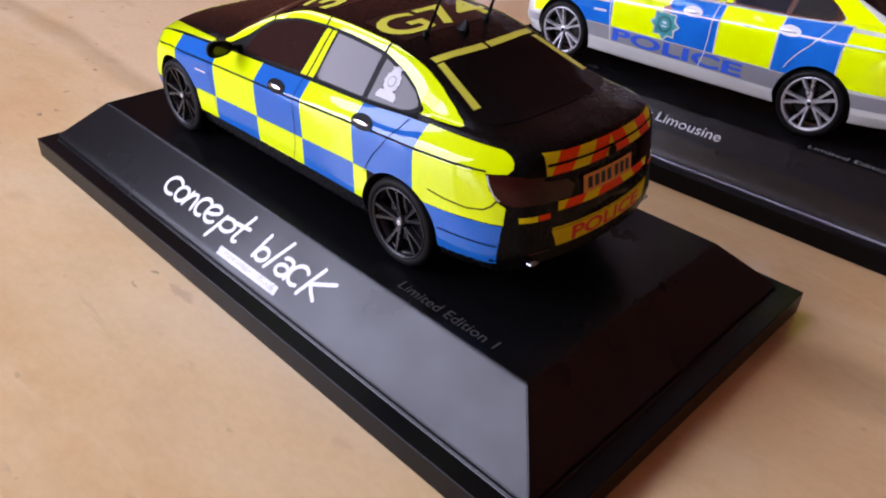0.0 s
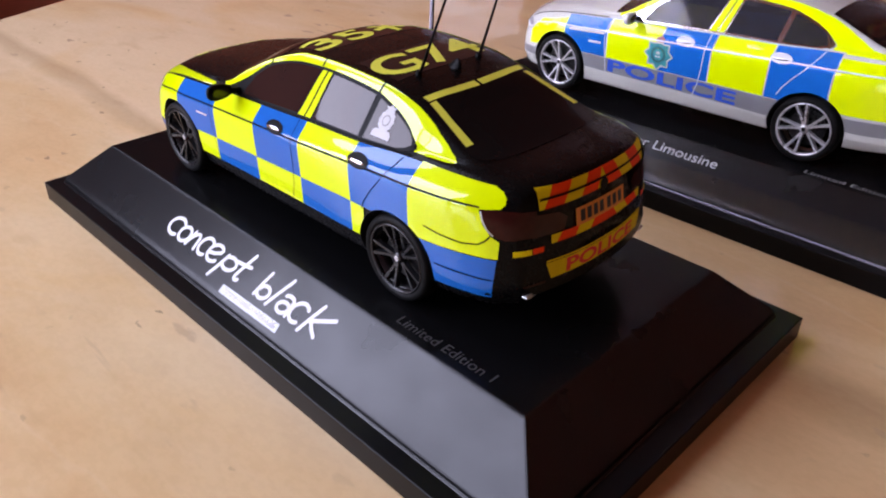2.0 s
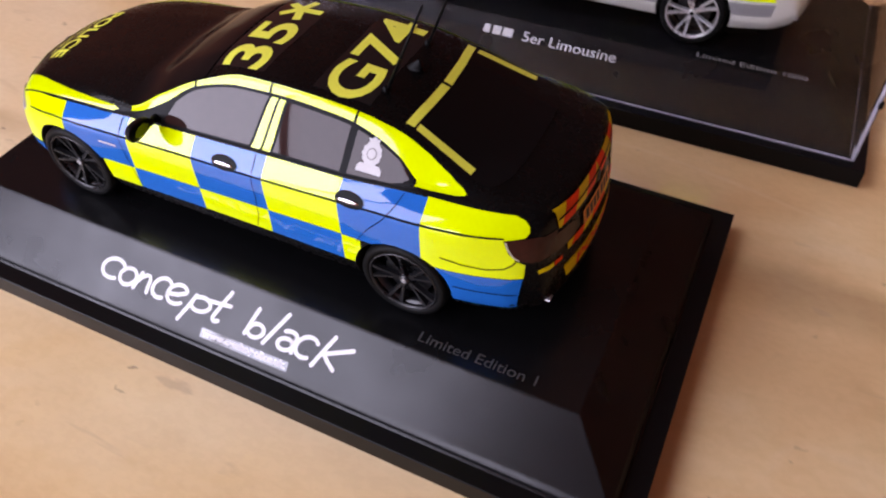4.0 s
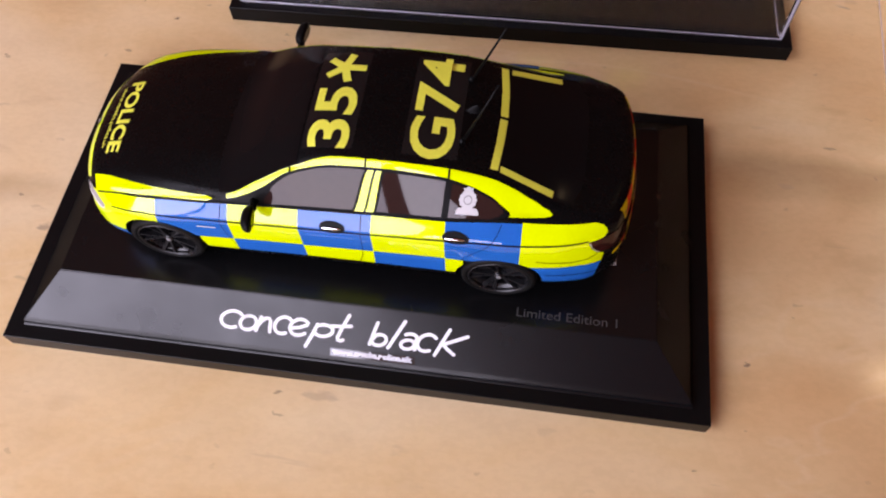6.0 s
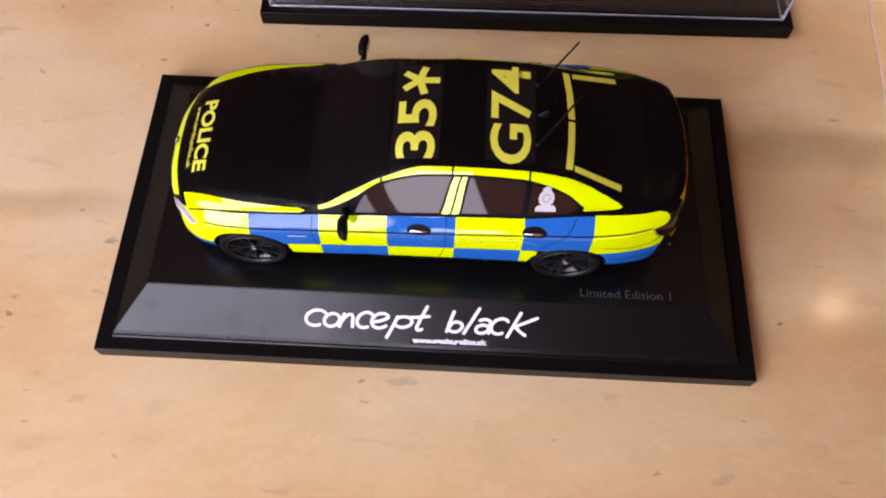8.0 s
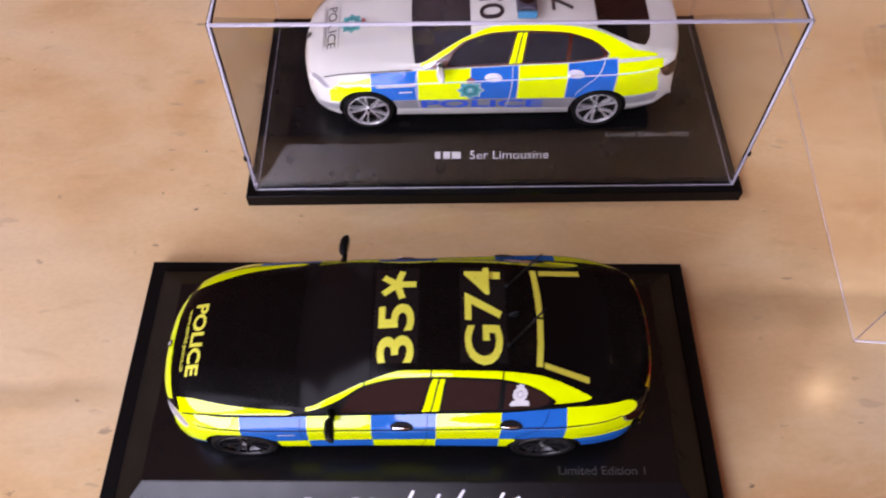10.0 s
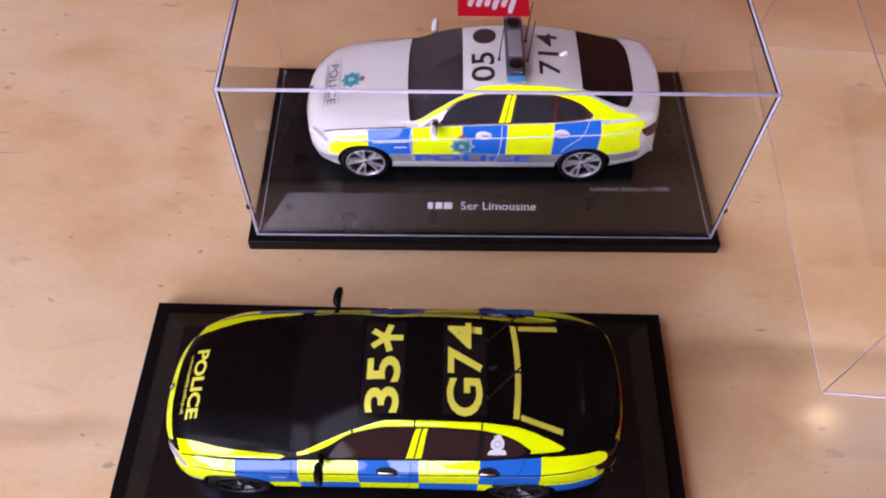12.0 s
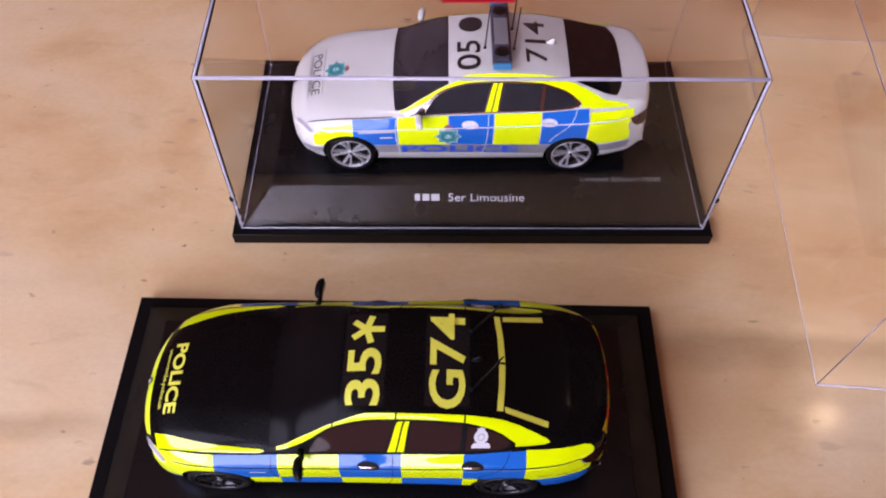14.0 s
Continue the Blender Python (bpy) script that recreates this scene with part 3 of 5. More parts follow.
def words(car, body, w, h, at, degrees, material, mode, lift=0.014, bold=0.0, shear=0.0, name="lettering", label=""):
    part(name, lay(turned(lettering(body, w, h, bold), *at, degrees, shear), mode, lift, 0.16), material, car, label, smooth=True)


# ---------------------------------------------------------------- parts that both cars have
def row_z(x):
    return 1.325 + 0.048 * (x + 1.0)


def sill_z(x):
    return 0.84 + 0.022 * (x + 1.0)


def belt_z(x):
    return LINE_Z[5](x) - 0.015


def wheel(car, x, side, rim_material, spokes, cap_material):
    """Tyre with rim, spokes and hub cap, its face outwards."""
    y = side * 1.93
    out = side
    tyre = lathe([(0.60, -0.26), (0.70, -0.27), (0.755, -0.22), (0.77, -0.12), (0.77, 0.10), (0.75, 0.185), (0.70, 0.215), (0.625, 0.205), (0.61, 0.15), (0.60, 0.0)], steps=48)
    pos = Matrix.Translation((x, y, WHEEL_R)) @ Matrix.Scale(-out, 4, (0, 1, 0)) @ Matrix.Scale(-1, 4, (0, 1, 0))
    bmesh.ops.transform(tyre, matrix=pos, verts=tyre.verts)
    bmesh.ops.recalc_face_normals(tyre, faces=tyre.faces)
    w = part("wheel", tyre, RUBBER, car, "black rubber tyre on a cast rim", smooth=True)

    def placed(bm):
        bmesh.ops.transform(bm, matrix=pos, verts=bm.verts)
        bmesh.ops.recalc_face_normals(bm, faces=bm.faces)
        return bm

    part("rim", placed(lathe([(0.62, 0.20), (0.60, 0.215), (0.575, 0.19), (0.565, 0.13), (0.61, 0.13)], steps=48)), rim_material, w, smooth=True)
    part("rim_barrel", placed(lathe([(0.563, 0.128), (0.555, -0.2), (0.605, -0.2), (0.609, 0.128)], steps=48)), WHEEL_BLACK, w, smooth=True)
    part("brake_disc", placed(lathe([(0.06, -0.02), (0.42, -0.02), (0.42, -0.06), (0.06, -0.06)], steps=32)), WHEEL_BLACK, w)
    for k in range(spokes):
        pair = 0.21 if k % 2 else -0.21
        a = 2 * math.pi * (k - (k % 2)) / spokes + math.pi / 2 + (pair if spokes == 10 else 0) + (math.pi / spokes)
        bm = bmesh.new()
        ends = []
        for r, half, h in ((0.10, 0.04, 0.13), (0.34, 0.03, 0.155), (0.585, 0.042, 0.185)):
            a2 = a - (pair * 0.6 if r < 0.2 else pair * 0.15 if r < 0.4 else 0)
            u = Vector((math.cos(a2), 0, math.sin(a2)))
            t = Vector((-u.z, 0, u.x))
            ends.append([bm.verts.new(u * r + t * sgn * half + Vector((0, hh, 0))) for sgn, hh in ((-1, h - 0.09), (1, h - 0.09), (0.7, h), (-0.7, h))])
        for p, q in zip(ends, ends[1:]):
            for i in range(4):
                bm.faces.new((p[i], p[(i + 1) % 4], q[(i + 1) % 4], q[i]))
        bm.faces.new(ends[0])
        bm.faces.new(ends[-1])
        part("spoke", placed(bm), rim_material, w)
    part("hub_cap", placed(lathe([(0.004, 0.175), (0.07, 0.17), (0.095, 0.15), (0.11, 0.10), (0.004, 0.10)], steps=24)), rim_material, w, smooth=True)
    part("hub_badge", placed(lathe([(0.003, 0.182), (0.05, 0.178), (0.05, 0.165), (0.003, 0.165)], steps=16)), cap_material, w)


def mirror_pod(car, side, material):
    """A door mirror: a flat-backed wedge housing with its glass, on a short arm."""
    bm = bmesh.new()
    bmesh.ops.create_icosphere(bm, subdivisions=3, radius=1)
    for v in bm.verts:
        c = v.co
        u = [math.copysign(abs(q) ** 0.8, q) for q in c]
        out = (u[1] * side + 1) / 2
        c.x = -0.17 * u[0] if u[0] > 0 else 0.05 * -u[0]
        c.x += 0.05 * out
        c.y, c.z = u[1] * 0.28, u[2] * (0.125 + 0.045 * out) - 0.02 * (1 - out)
    place = Matrix.Translation((-1.26, side * 2.29, 2.46))
    bmesh.ops.transform(bm, matrix=place, verts=bm.verts)
    pod = part("door_mirror", bm, material, car, smooth=True)
    part("mirror_arm", rod((-1.30, side * 1.84, 2.36), (-1.24, side * 2.08, 2.42), 0.075, 0.055), TRIM_BLACK, pod, smooth=True)
    glass = flat([disc_poly(0, 0, 0.19, 0.095, 20)])
    for v in glass.verts:
        v.co = place @ Vector((0.058 + 0.05 * (v.co.x * side / 0.19 + 1) / 2, v.co.x, v.co.y))
    part("mirror_glass", glass, GLASS_GREY, pod)


def handle(car, x, z, mirror, material):
    """A door handle: a pull bar over a dark recess."""
    recess = part("door_handle", lay(flat([disc_poly(x, z, 0.25, 0.10)]), "side", 0.024, 0.05, False, mirror), TRIM_BLACK if material is CHROME else SEAM_PALE, car, smooth=True)
    p, n, _, _ = SHELL_TREE.ray_cast(Vector((x, -6, z)), Vector((0, 1, 0)))
    y = p.y if not mirror else -p.y
    d = -1 if not mirror else 1
    bm = bmesh.new()
    bmesh.ops.create_uvsphere(bm, u_segments=16, v_segments=8, radius=1)
    for v in bm.verts:
        v.co = Vector((x - 0.02 + v.co.x * 0.2, y + d * 0.035 + v.co.y * 0.028, z + v.co.z * 0.042 + 0.008 * v.co.x))
    part("pull_bar", bm, material, recess, smooth=True)


def common_car(name, label, paint, seam, glass_trim, wheel_mat, cap, pod_mat):
    car = tagged(new(name), label, "model car", "model cars on plinths")
    bm = SHELL_CUT.copy()
    wells = {}
    for f in SHELL_CUT.faces:
        if is_well(f):
            m = f.calc_center_median()
            wells.setdefault((m.x > 0, m.y > 0), []).append(f)
    bmesh.ops.delete(bm, geom=[f for f in bm.faces if is_well(f)], context="FACES")
    part("body", bm, paint, car, smooth=True)
    for faces in wells.values():
        well, keep = bmesh.new(), {}
        for f in faces:
            well.faces.new([keep[v] if v in keep else keep.setdefault(v, well.verts.new(v.co)) for v in f.verts])
        part("wheel_well", well, WELL, car, "dark inside of a wheel arch")
    for x in WHEELS_X:
        for side in (-1, 1):
            wheel(car, x, side, wheel_mat, 10, cap)
    # glass
    dlo = [(-1.72, 5.06)] + [(s, 5.05) for s in np.linspace(-1.4, 3.25, 20)] + [(3.42, 5.2), (3.50, 5.55), (3.46, 5.85), (3.36, 6.02)] + [(s, rail_low(s) - 0.02) for s in np.linspace(3.1, -1.72, 24)]
    sticker(car, "window_surround", [dlo], glass_trim, "skin", 0.010, True)
    front = [(-1.10, 5.14)] + [(s, 5.11) for s in np.linspace(-1.0, 0.62, 8)] + [(0.86, 5.96)] + [(s, rail_low(s) - 0.16) for s in np.linspace(0.7, -0.90, 10)] + [(-1.08, 5.30)]
    rear = [(1.07, 5.11), (2.28, 5.11), (2.33, 5.93), (1.22, 5.93)]
    quarter = [(2.40, 5.11), (3.16, 5.12), (3.32, 5.28), (3.41, 5.58), (3.37, 5.82), (3.25, 5.93), (2.9, 5.94), (2.45, 5.93)]
    for pane, poly in (("front_side_window", front), ("rear_side_window", rear), ("quarter_window", quarter)):
        sticker(car, pane, [poly], GLASS_SIDE if paint is MATT_BLACK else GLASS_GREY, "skin", 0.016, True)
    bow = lambda v: -2.11 + 0.10 * ((9 - v) / 2) ** 2
    wind = [(bow(v), v) for v in np.linspace(11.12, 6.88, 17)] + [(-0.42, v) for v in np.linspace(6.95, 11.05, 13)]
    sticker(car, "windscreen", [wind], GLASS_DARK if paint is MATT_BLACK else GLASS_GREY, "skin", 0.010)
    back = [(3.14, 7.15), (3.9, 6.98), (4.58, 6.95), (4.80, 7.6)] + [(4.84, v) for v in np.linspace(8.2, 9.8, 7)] + [(4.80, 10.4), (4.58, 11.05), (3.9, 11.02), (3.14, 10.85)] + [(3.14, v) for v in np.linspace(10.2, 7.8, 7)]
    sticker(car, "rear_window", [back], GLASS_DARK, "skin", 0.010)
    # lamps
    head = [(-5.30, 5.95), (-5.16, 5.7), (-5.02, 5.1), (-4.88, 4.6), (-4.76, 4.3), (-4.95, 4.15), (-5.12, 4.5), (-5.33, 5.3)]
    sticker(car, "headlamp", [head], LAMP_CLEAR, "skin", 0.021, True, label="clear headlamp lens")
    glint = [(-5.30, 5.9), (-5.32, 5.4), (-5.20, 4.85), (-5.08, 4.5), (-4.93, 4.22), (-4.80, 4.22)]
    sticker(car, "headlamp_rim", ribbon(glint, 0.08), HEADLAMP_WHITE, "skin", 0.027, True, label="bright silver rim of the headlamp")
    tail = [(5.01, 2.25), (5.2, 2.27), (5.4, 2.28), (5.62, 2.26), (5.64, 1.86), (5.4, 1.84), (5.22, 1.89), (5.09, 2.03)]
    sticker(car, "tail_lamp", [tail], LAMP_RED, "side", 0.014, True, label="dark red tail lamp lens")
    sticker(car, "tail_lamp_edge", ribbon([(5.03, 2.235), (5.08, 2.10), (5.16, 1.97), (5.25, 1.89)], 0.022), SILVER, "side", 0.02, True)
    sticker(car, "tail_lamp_inner", [[(-1.74, 1.86), (-0.90, 1.86), (-0.82, 2.04), (-0.98, 2.16), (-1.74, 2.24)]], LAMP_RED, "rear", 0.016, True)
    for side in (-1, 1):
        mirror_pod(car, side, pod_mat)
    # panel gaps
    gaps = [
        [(-4.35, 1.72), (-3.6, 1.86)] + [(x, LINE_Z[4](x) + 0.01) for x in np.linspace(-3.0, 5.0, 20)],
        [(x, belt_z(x) + 0.02) for x in np.linspace(-2.1, 3.5, 15)],
        [(-1.98, 2.2), (-2.02, 1.9), (-2.0, 1.5), (-1.9, 0.9)],
        [(0.78, 2.38), (0.76, 1.6), (0.72, 1.2), (0.62, 0.85)],
        [(3.40, 2.52), (3.33, 2.38), (3.12, 2.10), (2.9, 1.85), (2.74, 1.62), (2.66, 1.45)],
    ]
    for k, g in enumerate(gaps):
        sticker(car, "panel_gap", ribbon(g, 0.024 if k < 2 else 0.013 if seam is SEAM_DARK else 0.022), seam, "side", 0.018, True, arches=True)
    sticker(car, "bonnet_gap", ribbon([(s, 5.02) for s in np.linspace(-4.9, -2.1, 14)], 0.16), SEAM_DARK, "skin", 0.016, True)
    sticker(car, "boot_gap", ribbon([(s, 6.55) for s in np.linspace(4.75, 5.70, 8)], 0.04), SEAM_DARK, "skin", 0.016, True)
    # nose: grille kidneys, intake and badge
    for sgn in (-1, 1):
        sticker(car, "grille", [[(sgn * 0.05, 1.05), (sgn * 0.42, 1.02), (sgn * 0.55, 1.25), (sgn * 0.45, 1.47), (sgn * 0.06, 1.5)]], TRIM_BLACK, "front", 0.012)
    sticker(car, "air_intake", [[(-1.0, 0.62), (1.0, 0.62), (0.9, 0.88), (-0.9, 0.88)]], TRIM_BLACK, "front", 0.012)
    # fin on the roof
    bm = bmesh.new()
    bmesh.ops.create_icosphere(bm, subdivisions=3, radius=1)
    for v in bm.verts:
        v.co = Vector((2.66 + v.co.x * 0.17 * (1 if v.co.x < 0 else 0.8), v.co.y * 0.05 * (1.3 - v.co.z * 0.7), 3.33 + max(v.co.z, 0) * 0.16 * (1 + 0.7 * v.co.x)))
    part("roof_fin", bm, TRIM_BLACK if paint is MATT_BLACK else WHITE_PAINT, car, smooth=True)
    # twin exhaust tips
    for side in (-1, 1):
        bm = bmesh.new()
        for k in (-1, 1):
            bmesh.ops.create_cone(bm, cap_ends=True, segments=20, radius1=0.075, radius2=0.075, depth=0.34, matrix=Matrix.Translation((5.56, side * 1.34 + k * 0.125, 0.90)) @ Euler((0, math.pi / 2, 0)).to_matrix().to_4x4() @ Matrix.Diagonal((0.55, 1.55, 1, 1)))
        part("exhaust_tip", bm, SILVER, car, smooth=False)
    return car


def slab_poly(x0, x1, lo, hi, lean0=0.0, lean1=0.0, n=8):
    """A panel between two heights given as functions of x, its ends leaning."""
    bottom = [(x, lo(x)) for x in np.linspace(x0 + lean0, x1 + lean1, n)]
    top = [(x, hi(x)) for x in np.linspace(x1, x0, n)]
    return bottom + top


# the roof rail's lower and upper edge, as lines of the skin; in front of the doors it runs down the windscreen pillar
rail_low = smooth_curve([(-2.2, 5.42), (-1.9, 5.50), (-1.4, 5.60), (-1.0, 5.76), (-0.55, 6.02), (0, 6.12), (0.5, 6.14), (3.5, 6.14)])
rail_high = smooth_curve([(-2.2, 6.80), (-0.6, 6.80), (0.3, 6.92), (3.5, 6.92)])
RAIL = [(s, rail_low(s)) for s in np.linspace(-1.85, 2.9, 24)] + [(3.2, 6.10), (3.40, 6.02), (3.50, 5.86), (3.53, 5.6), (3.50, 5.36), (3.9, 5.42), (4.15, 5.5), (4.27, 5.7), (4.30, 6.05), (4.22, 6.35), (4.0, 6.6), (3.6, 6.82), (3.2, 6.90), (3.0, 6.92)] + [(s, rail_high(s)) for s in np.linspace(2.6, -1.85, 24)]


def chevrons(car, lo, hi, edges, slope, first, mode="rear", lift=0.016):
    """Slanted stripes that lean towards the middle, in two colours by turns, the same on both halves."""
    end = max(abs(e) for e in edges)
    clamp = lambda q: min(max(q, -end), 0.0)
    for k, (a, b) in enumerate(zip(edges, edges[1:])):
        low = (clamp(a), clamp(b))
        top = (clamp(a + slope) if k else a, clamp(b + slope))
        for sgn in (1, -1):
            quad = [(sgn * low[0], lo), (sgn * low[1], lo), (sgn * top[1], hi), (sgn * top[0], hi)]
            sticker(car, "chevron_stripe", [quad], ORANGE if (k + first) % 2 else YELLOW_DULL, mode, lift + 0.001 * (k % 2))


def crest(car, x, z, r, mode, turn=0.0):
    """A round badge on an eight-pointed star, a crown over it."""
    c, s = math.cos(turn), math.sin(turn)
    put = lambda poly: [(x + c * u - s * w, z + s * u + c * w) for u, w in poly]
    sticker(car, "crest_border", [put(star_poly(0, 0, r * 1.12, r * 0.84, 8))], WHITE_PAINT, mode, 0.0175, step=0.3)
    sticker(car, "crest_star", [put(star_poly(0, 0, r, r * 0.72, 8))], TEAL, mode, 0.020, step=0.3)
    sticker(car, "crest_ring", [put(disc_poly(0, 0, r * 0.55))], CREST_DARK, mode, 0.024, step=0.3)
    sticker(car, "crest_disc", [put(disc_poly(0, 0, r * 0.40))], TEAL, mode, 0.028, step=0.3)
    sticker(car, "crest_bars", [put([(-r * 0.2, -r * 0.18), (r * 0.2, -r * 0.18), (r * 0.2, -r * 0.08), (-r * 0.2, -r * 0.08)]), put([(-r * 0.14, r * 0.04), (r * 0.14, r * 0.04), (r * 0.14, r * 0.2), (-r * 0.14, r * 0.2)])], INK_SILVER, mode, 0.031, step=0.3)
    sticker(car, "crest_crown", [put([(-r * 0.26, r * 0.82), (r * 0.26, r * 0.82), (r * 0.34, r * 1.06), (r * 0.18, r * 1.10), (0, r * 1.20), (-r * 0.18, r * 1.10), (-r * 0.34, r * 1.06)])], MAROON, mode, 0.022, step=0.3)


# ---------------------------------------------------------------- the black car
def black_car():
    car = common_car("model_police_car", "satin black model police saloon with yellow and blue checks", MATT_BLACK, SEAM_DARK, TRIM_BLACK, WHEEL_BLACK, SILVER, TRIM_BLACK)
    top = lambda x: belt_z(x) - 0.01
    upper = [
        ("yellow_check", YELLOW, -4.95, -3.32, 0, -0.06), ("blue_check", BLUE, -3.32, -1.84, -0.06, -0.06), ("yellow_check", YELLOW, -1.84, -0.44, -0.06, -0.02),
        ("blue_check", BLUE, -0.44, 0.97, -0.02, -0.01), ("yellow_check", YELLOW, 0.97, 2.37, -0.01, 0), ("blue_check", BLUE, 2.37, 3.77, 0, 0.02),
    ]
    for name, m, x0, x1, l0, l1 in upper:
        lo = (lambda x: max(row_z(x), 1.0)) if x0 > -4.5 else (lambda x: 0.98)
        hi = top if x0 > -4.5 else (lambda x: min(top(x), 1.70 + 0.42 * (x + 4.95)))
        sticker(car, name, [slab_poly(x0, x1, lo, hi, l0, l1)], m, "side", 0.010 if x0 > -3.5 else 0.014, True, step=0.05, arches=True)
    lower = [("yellow_check", YELLOW, -2.62, -1.90, 0, 0), ("blue_check", BLUE, -1.90, -0.46, 0, -0.01), ("yellow_check", YELLOW, -0.46, 0.96, -0.01, -0.02), ("blue_check", BLUE, 0.96, 2.37, -0.02, 0), ("yellow_check", YELLOW, 2.37, 2.72, 0, 0)]
    for name, m, x0, x1, l0, l1 in lower:
        sticker(car, name, [slab_poly(x0, x1, sill_z, row_z, l0, l1)], m, "side", 0.015, True, step=0.06, arches=True)
    # tail panels
    sticker(car, "yellow_check", [[(3.79, 1.45), (5.34, 1.52), (5.34, 1.80), (5.21, 1.88), (5.08, 2.06), (5.0, 2.25), (5.17, 2.275), (5.28, 2.295), (5.32, 2.36), (5.30, 2.44), (5.22, 2.51), (5.08, 2.555), (4.9, 2.56), (3.77, 2.56)]], YELLOW, "side", 0.010, True, step=0.06, arches=True)
    for line in ([(4.10, 1.72), (4.4, 1.68), (4.8, 1.66), (5.05, 1.71), (5.16, 1.80), (5.21, 1.88)], [(4.3, 1.13), (5.28, 1.15)]):
        sticker(car, "bumper_seam", ribbon(line, 0.022), SEAM_DARK, "side", 0.017, True, arches=True)
    sticker(car, "blue_check", [[(4.15, 0.78), (5.28, 0.84), (5.33, 1.50), (4.0, 1.45)]], BLUE, "side", 0.009, True, arches=True)
    sticker(car, "blue_check", [[(-4.98, 0.62), (-4.2, 0.58), (-4.2, 0.92), (-5.0, 0.96)]], BLUE, "side", 0.009, True, arches=True)
    # roof rails with their joints, pillars
    sticker(car, "yellow_rail", [RAIL], YELLOW, "skin", 0.012, True)
    for s in (-0.55, 0.86, 2.37):
        sticker(car, "rail_joint", ribbon([(s, rail_low(s) - 0.03), (s + 0.01, rail_high(s) + 0.05)], 0.035), SEAM_DARK, "skin", 0.018, True)
    sticker(car, "pillar_stripe", [[(0.66, 5.08), (0.83, 5.08), (1.03, 5.97), (0.91, 5.97)]], YELLOW, "skin", 0.020, True)
    sticker(car, "pillar_stripe", [[(0.87, 5.08), (1.02, 5.08), (1.17, 5.97), (1.07, 5.97)]], YELLOW, "skin", 0.020, True)
    # bonnet edge and nose
    edge = [(s, 5.08) for s in np.linspace(-4.95, -2.25, 12)] + [(-2.12, 5.4)] + [(s, 6.45 - 0.42 * max(0, (s + 4.6) / 1.4)) for s in np.linspace(-2.25, -4.98, 12)]
    sticker(car, "bonnet_stripe", [edge], YELLOW, "skin", 0.012, True)
    nose = [(-5.385, v) for v in np.linspace(6.35, 11.65, 15)] + [(-5.13, v) for v in np.linspace(11.75, 6.25, 15)]
    sticker(car, "nose_stripe", [nose], YELLOW, "skin", 0.012)
    sticker(car, "bonnet_badge", [disc_poly(-5.25, -0.02, 0.085)], TRIM_BLACK, "top", 0.03)
    sticker(car, "badge_ring", [disc_poly(-5.25, -0.02, 0.045)], INK_SILVER, "top", 0.036)
    words(car, "POLICE", 1.80, 0.32, (-4.54, -0.05), -90, LETTER_YELLOW, "top", bold=0.035)
    words(car, "www.cambs.police.uk", 1.55, 0.13, (-4.82, -0.05), -90, LETTER_YELLOW, "top", bold=0.01)
    # roof call sign on clear film
    for x0, x1 in ((-0.38, 0.58), (1.48, 2.48)):
        sticker(car, "clear_film", [[(x0, -1.14), (x1, -1.14), (x1, 1.14), (x0, 1.14)]], ROOF_FILM, "top", 0.006, step=0.2)
    words(car, "35", 1.36, 0.78, (0.10, -0.46), 90, LETTER_YELLOW, "top", bold=0.024)
    arms = [ribbon([(0.10, 0.70), (0.10 + r * math.cos(a), 0.70 + 0.37 * math.sin(a))], 0.15)[0] for a, r in [(2 * math.pi * k / 5, 0.42 if k == 0 else 0.38) for k in range(5)]]
    sticker(car, "asterisk", arms, LETTER_YELLOW, "top", 0.014, step=0.16)
    words(car, "G74", 2.34, 0.82, (1.98, -0.02), 90, LETTER_YELLOW, "top", bold=0.020)
    # tape on the rear window
    sticker(car, "window_tape", [[(3.08, -1.16), (3.22, -1.16), (3.27, -0.6), (3.29, -0.06), (3.15, -0.06), (3.13, -0.6)]], LETTER_YELLOW, "top", 0.02)
    sticker(car, "window_tape", [[(3.15, 0.0), (3.29, 0.0), (3.26, 0.6), (3.19, 1.17), (3.05, 1.17), (3.12, 0.6)]], LETTER_YELLOW, "top", 0.02)
    for sgn in (-1, 1):
        sticker(car, "window_tape", [[(3.26, sgn * 1.18), (3.26, sgn * 1.05), (4.26, sgn * 1.24), (4.24, sgn * 1.38)]], LETTER_YELLOW, "top", 0.02)
    # badge on the quarter window
    for mirror in (False, True):
        small = lambda polys: [[(2.745 + 0.80 * (a - 2.76), 2.61 + 0.80 * (b - 2.56)) for a, b in poly] for poly in polys]
        shape = [[(2.50, 2.56), (3.02, 2.56), (3.02, 2.63), (2.96, 2.70), (2.56, 2.70), (2.50, 2.63)], star_poly(2.76, 2.86, 0.205, 0.185, 12), [(2.68, 3.02), (2.84, 3.02), (2.88, 3.10), (2.82, 3.09), (2.76, 3.13), (2.70, 3.09), (2.64, 3.10)]]
        b = part("window_crest", lay(flat(small(shape)), "side", 0.024, 0.2, False, mirror), INK_SILVER, car, "white crest on the quarter window")
        part("crest_ring", lay(flat(small([disc_poly(2.76, 2.86, 0.10, 0.095, 20)])), "side", 0.028, 0.2, False, mirror), INK_GREY, b)
        part("crest_disc", lay(flat(small([disc_poly(2.76, 2.86, 0.08, 0.076, 20)])), "side", 0.031, 0.2, False, mirror), INK_SILVER, b)
    for mirror in (False, True):
        handle(car, 0.23, 2.13, mirror, CHROME)
        handle(car, 2.58, 2.26, mirror, CHROME)
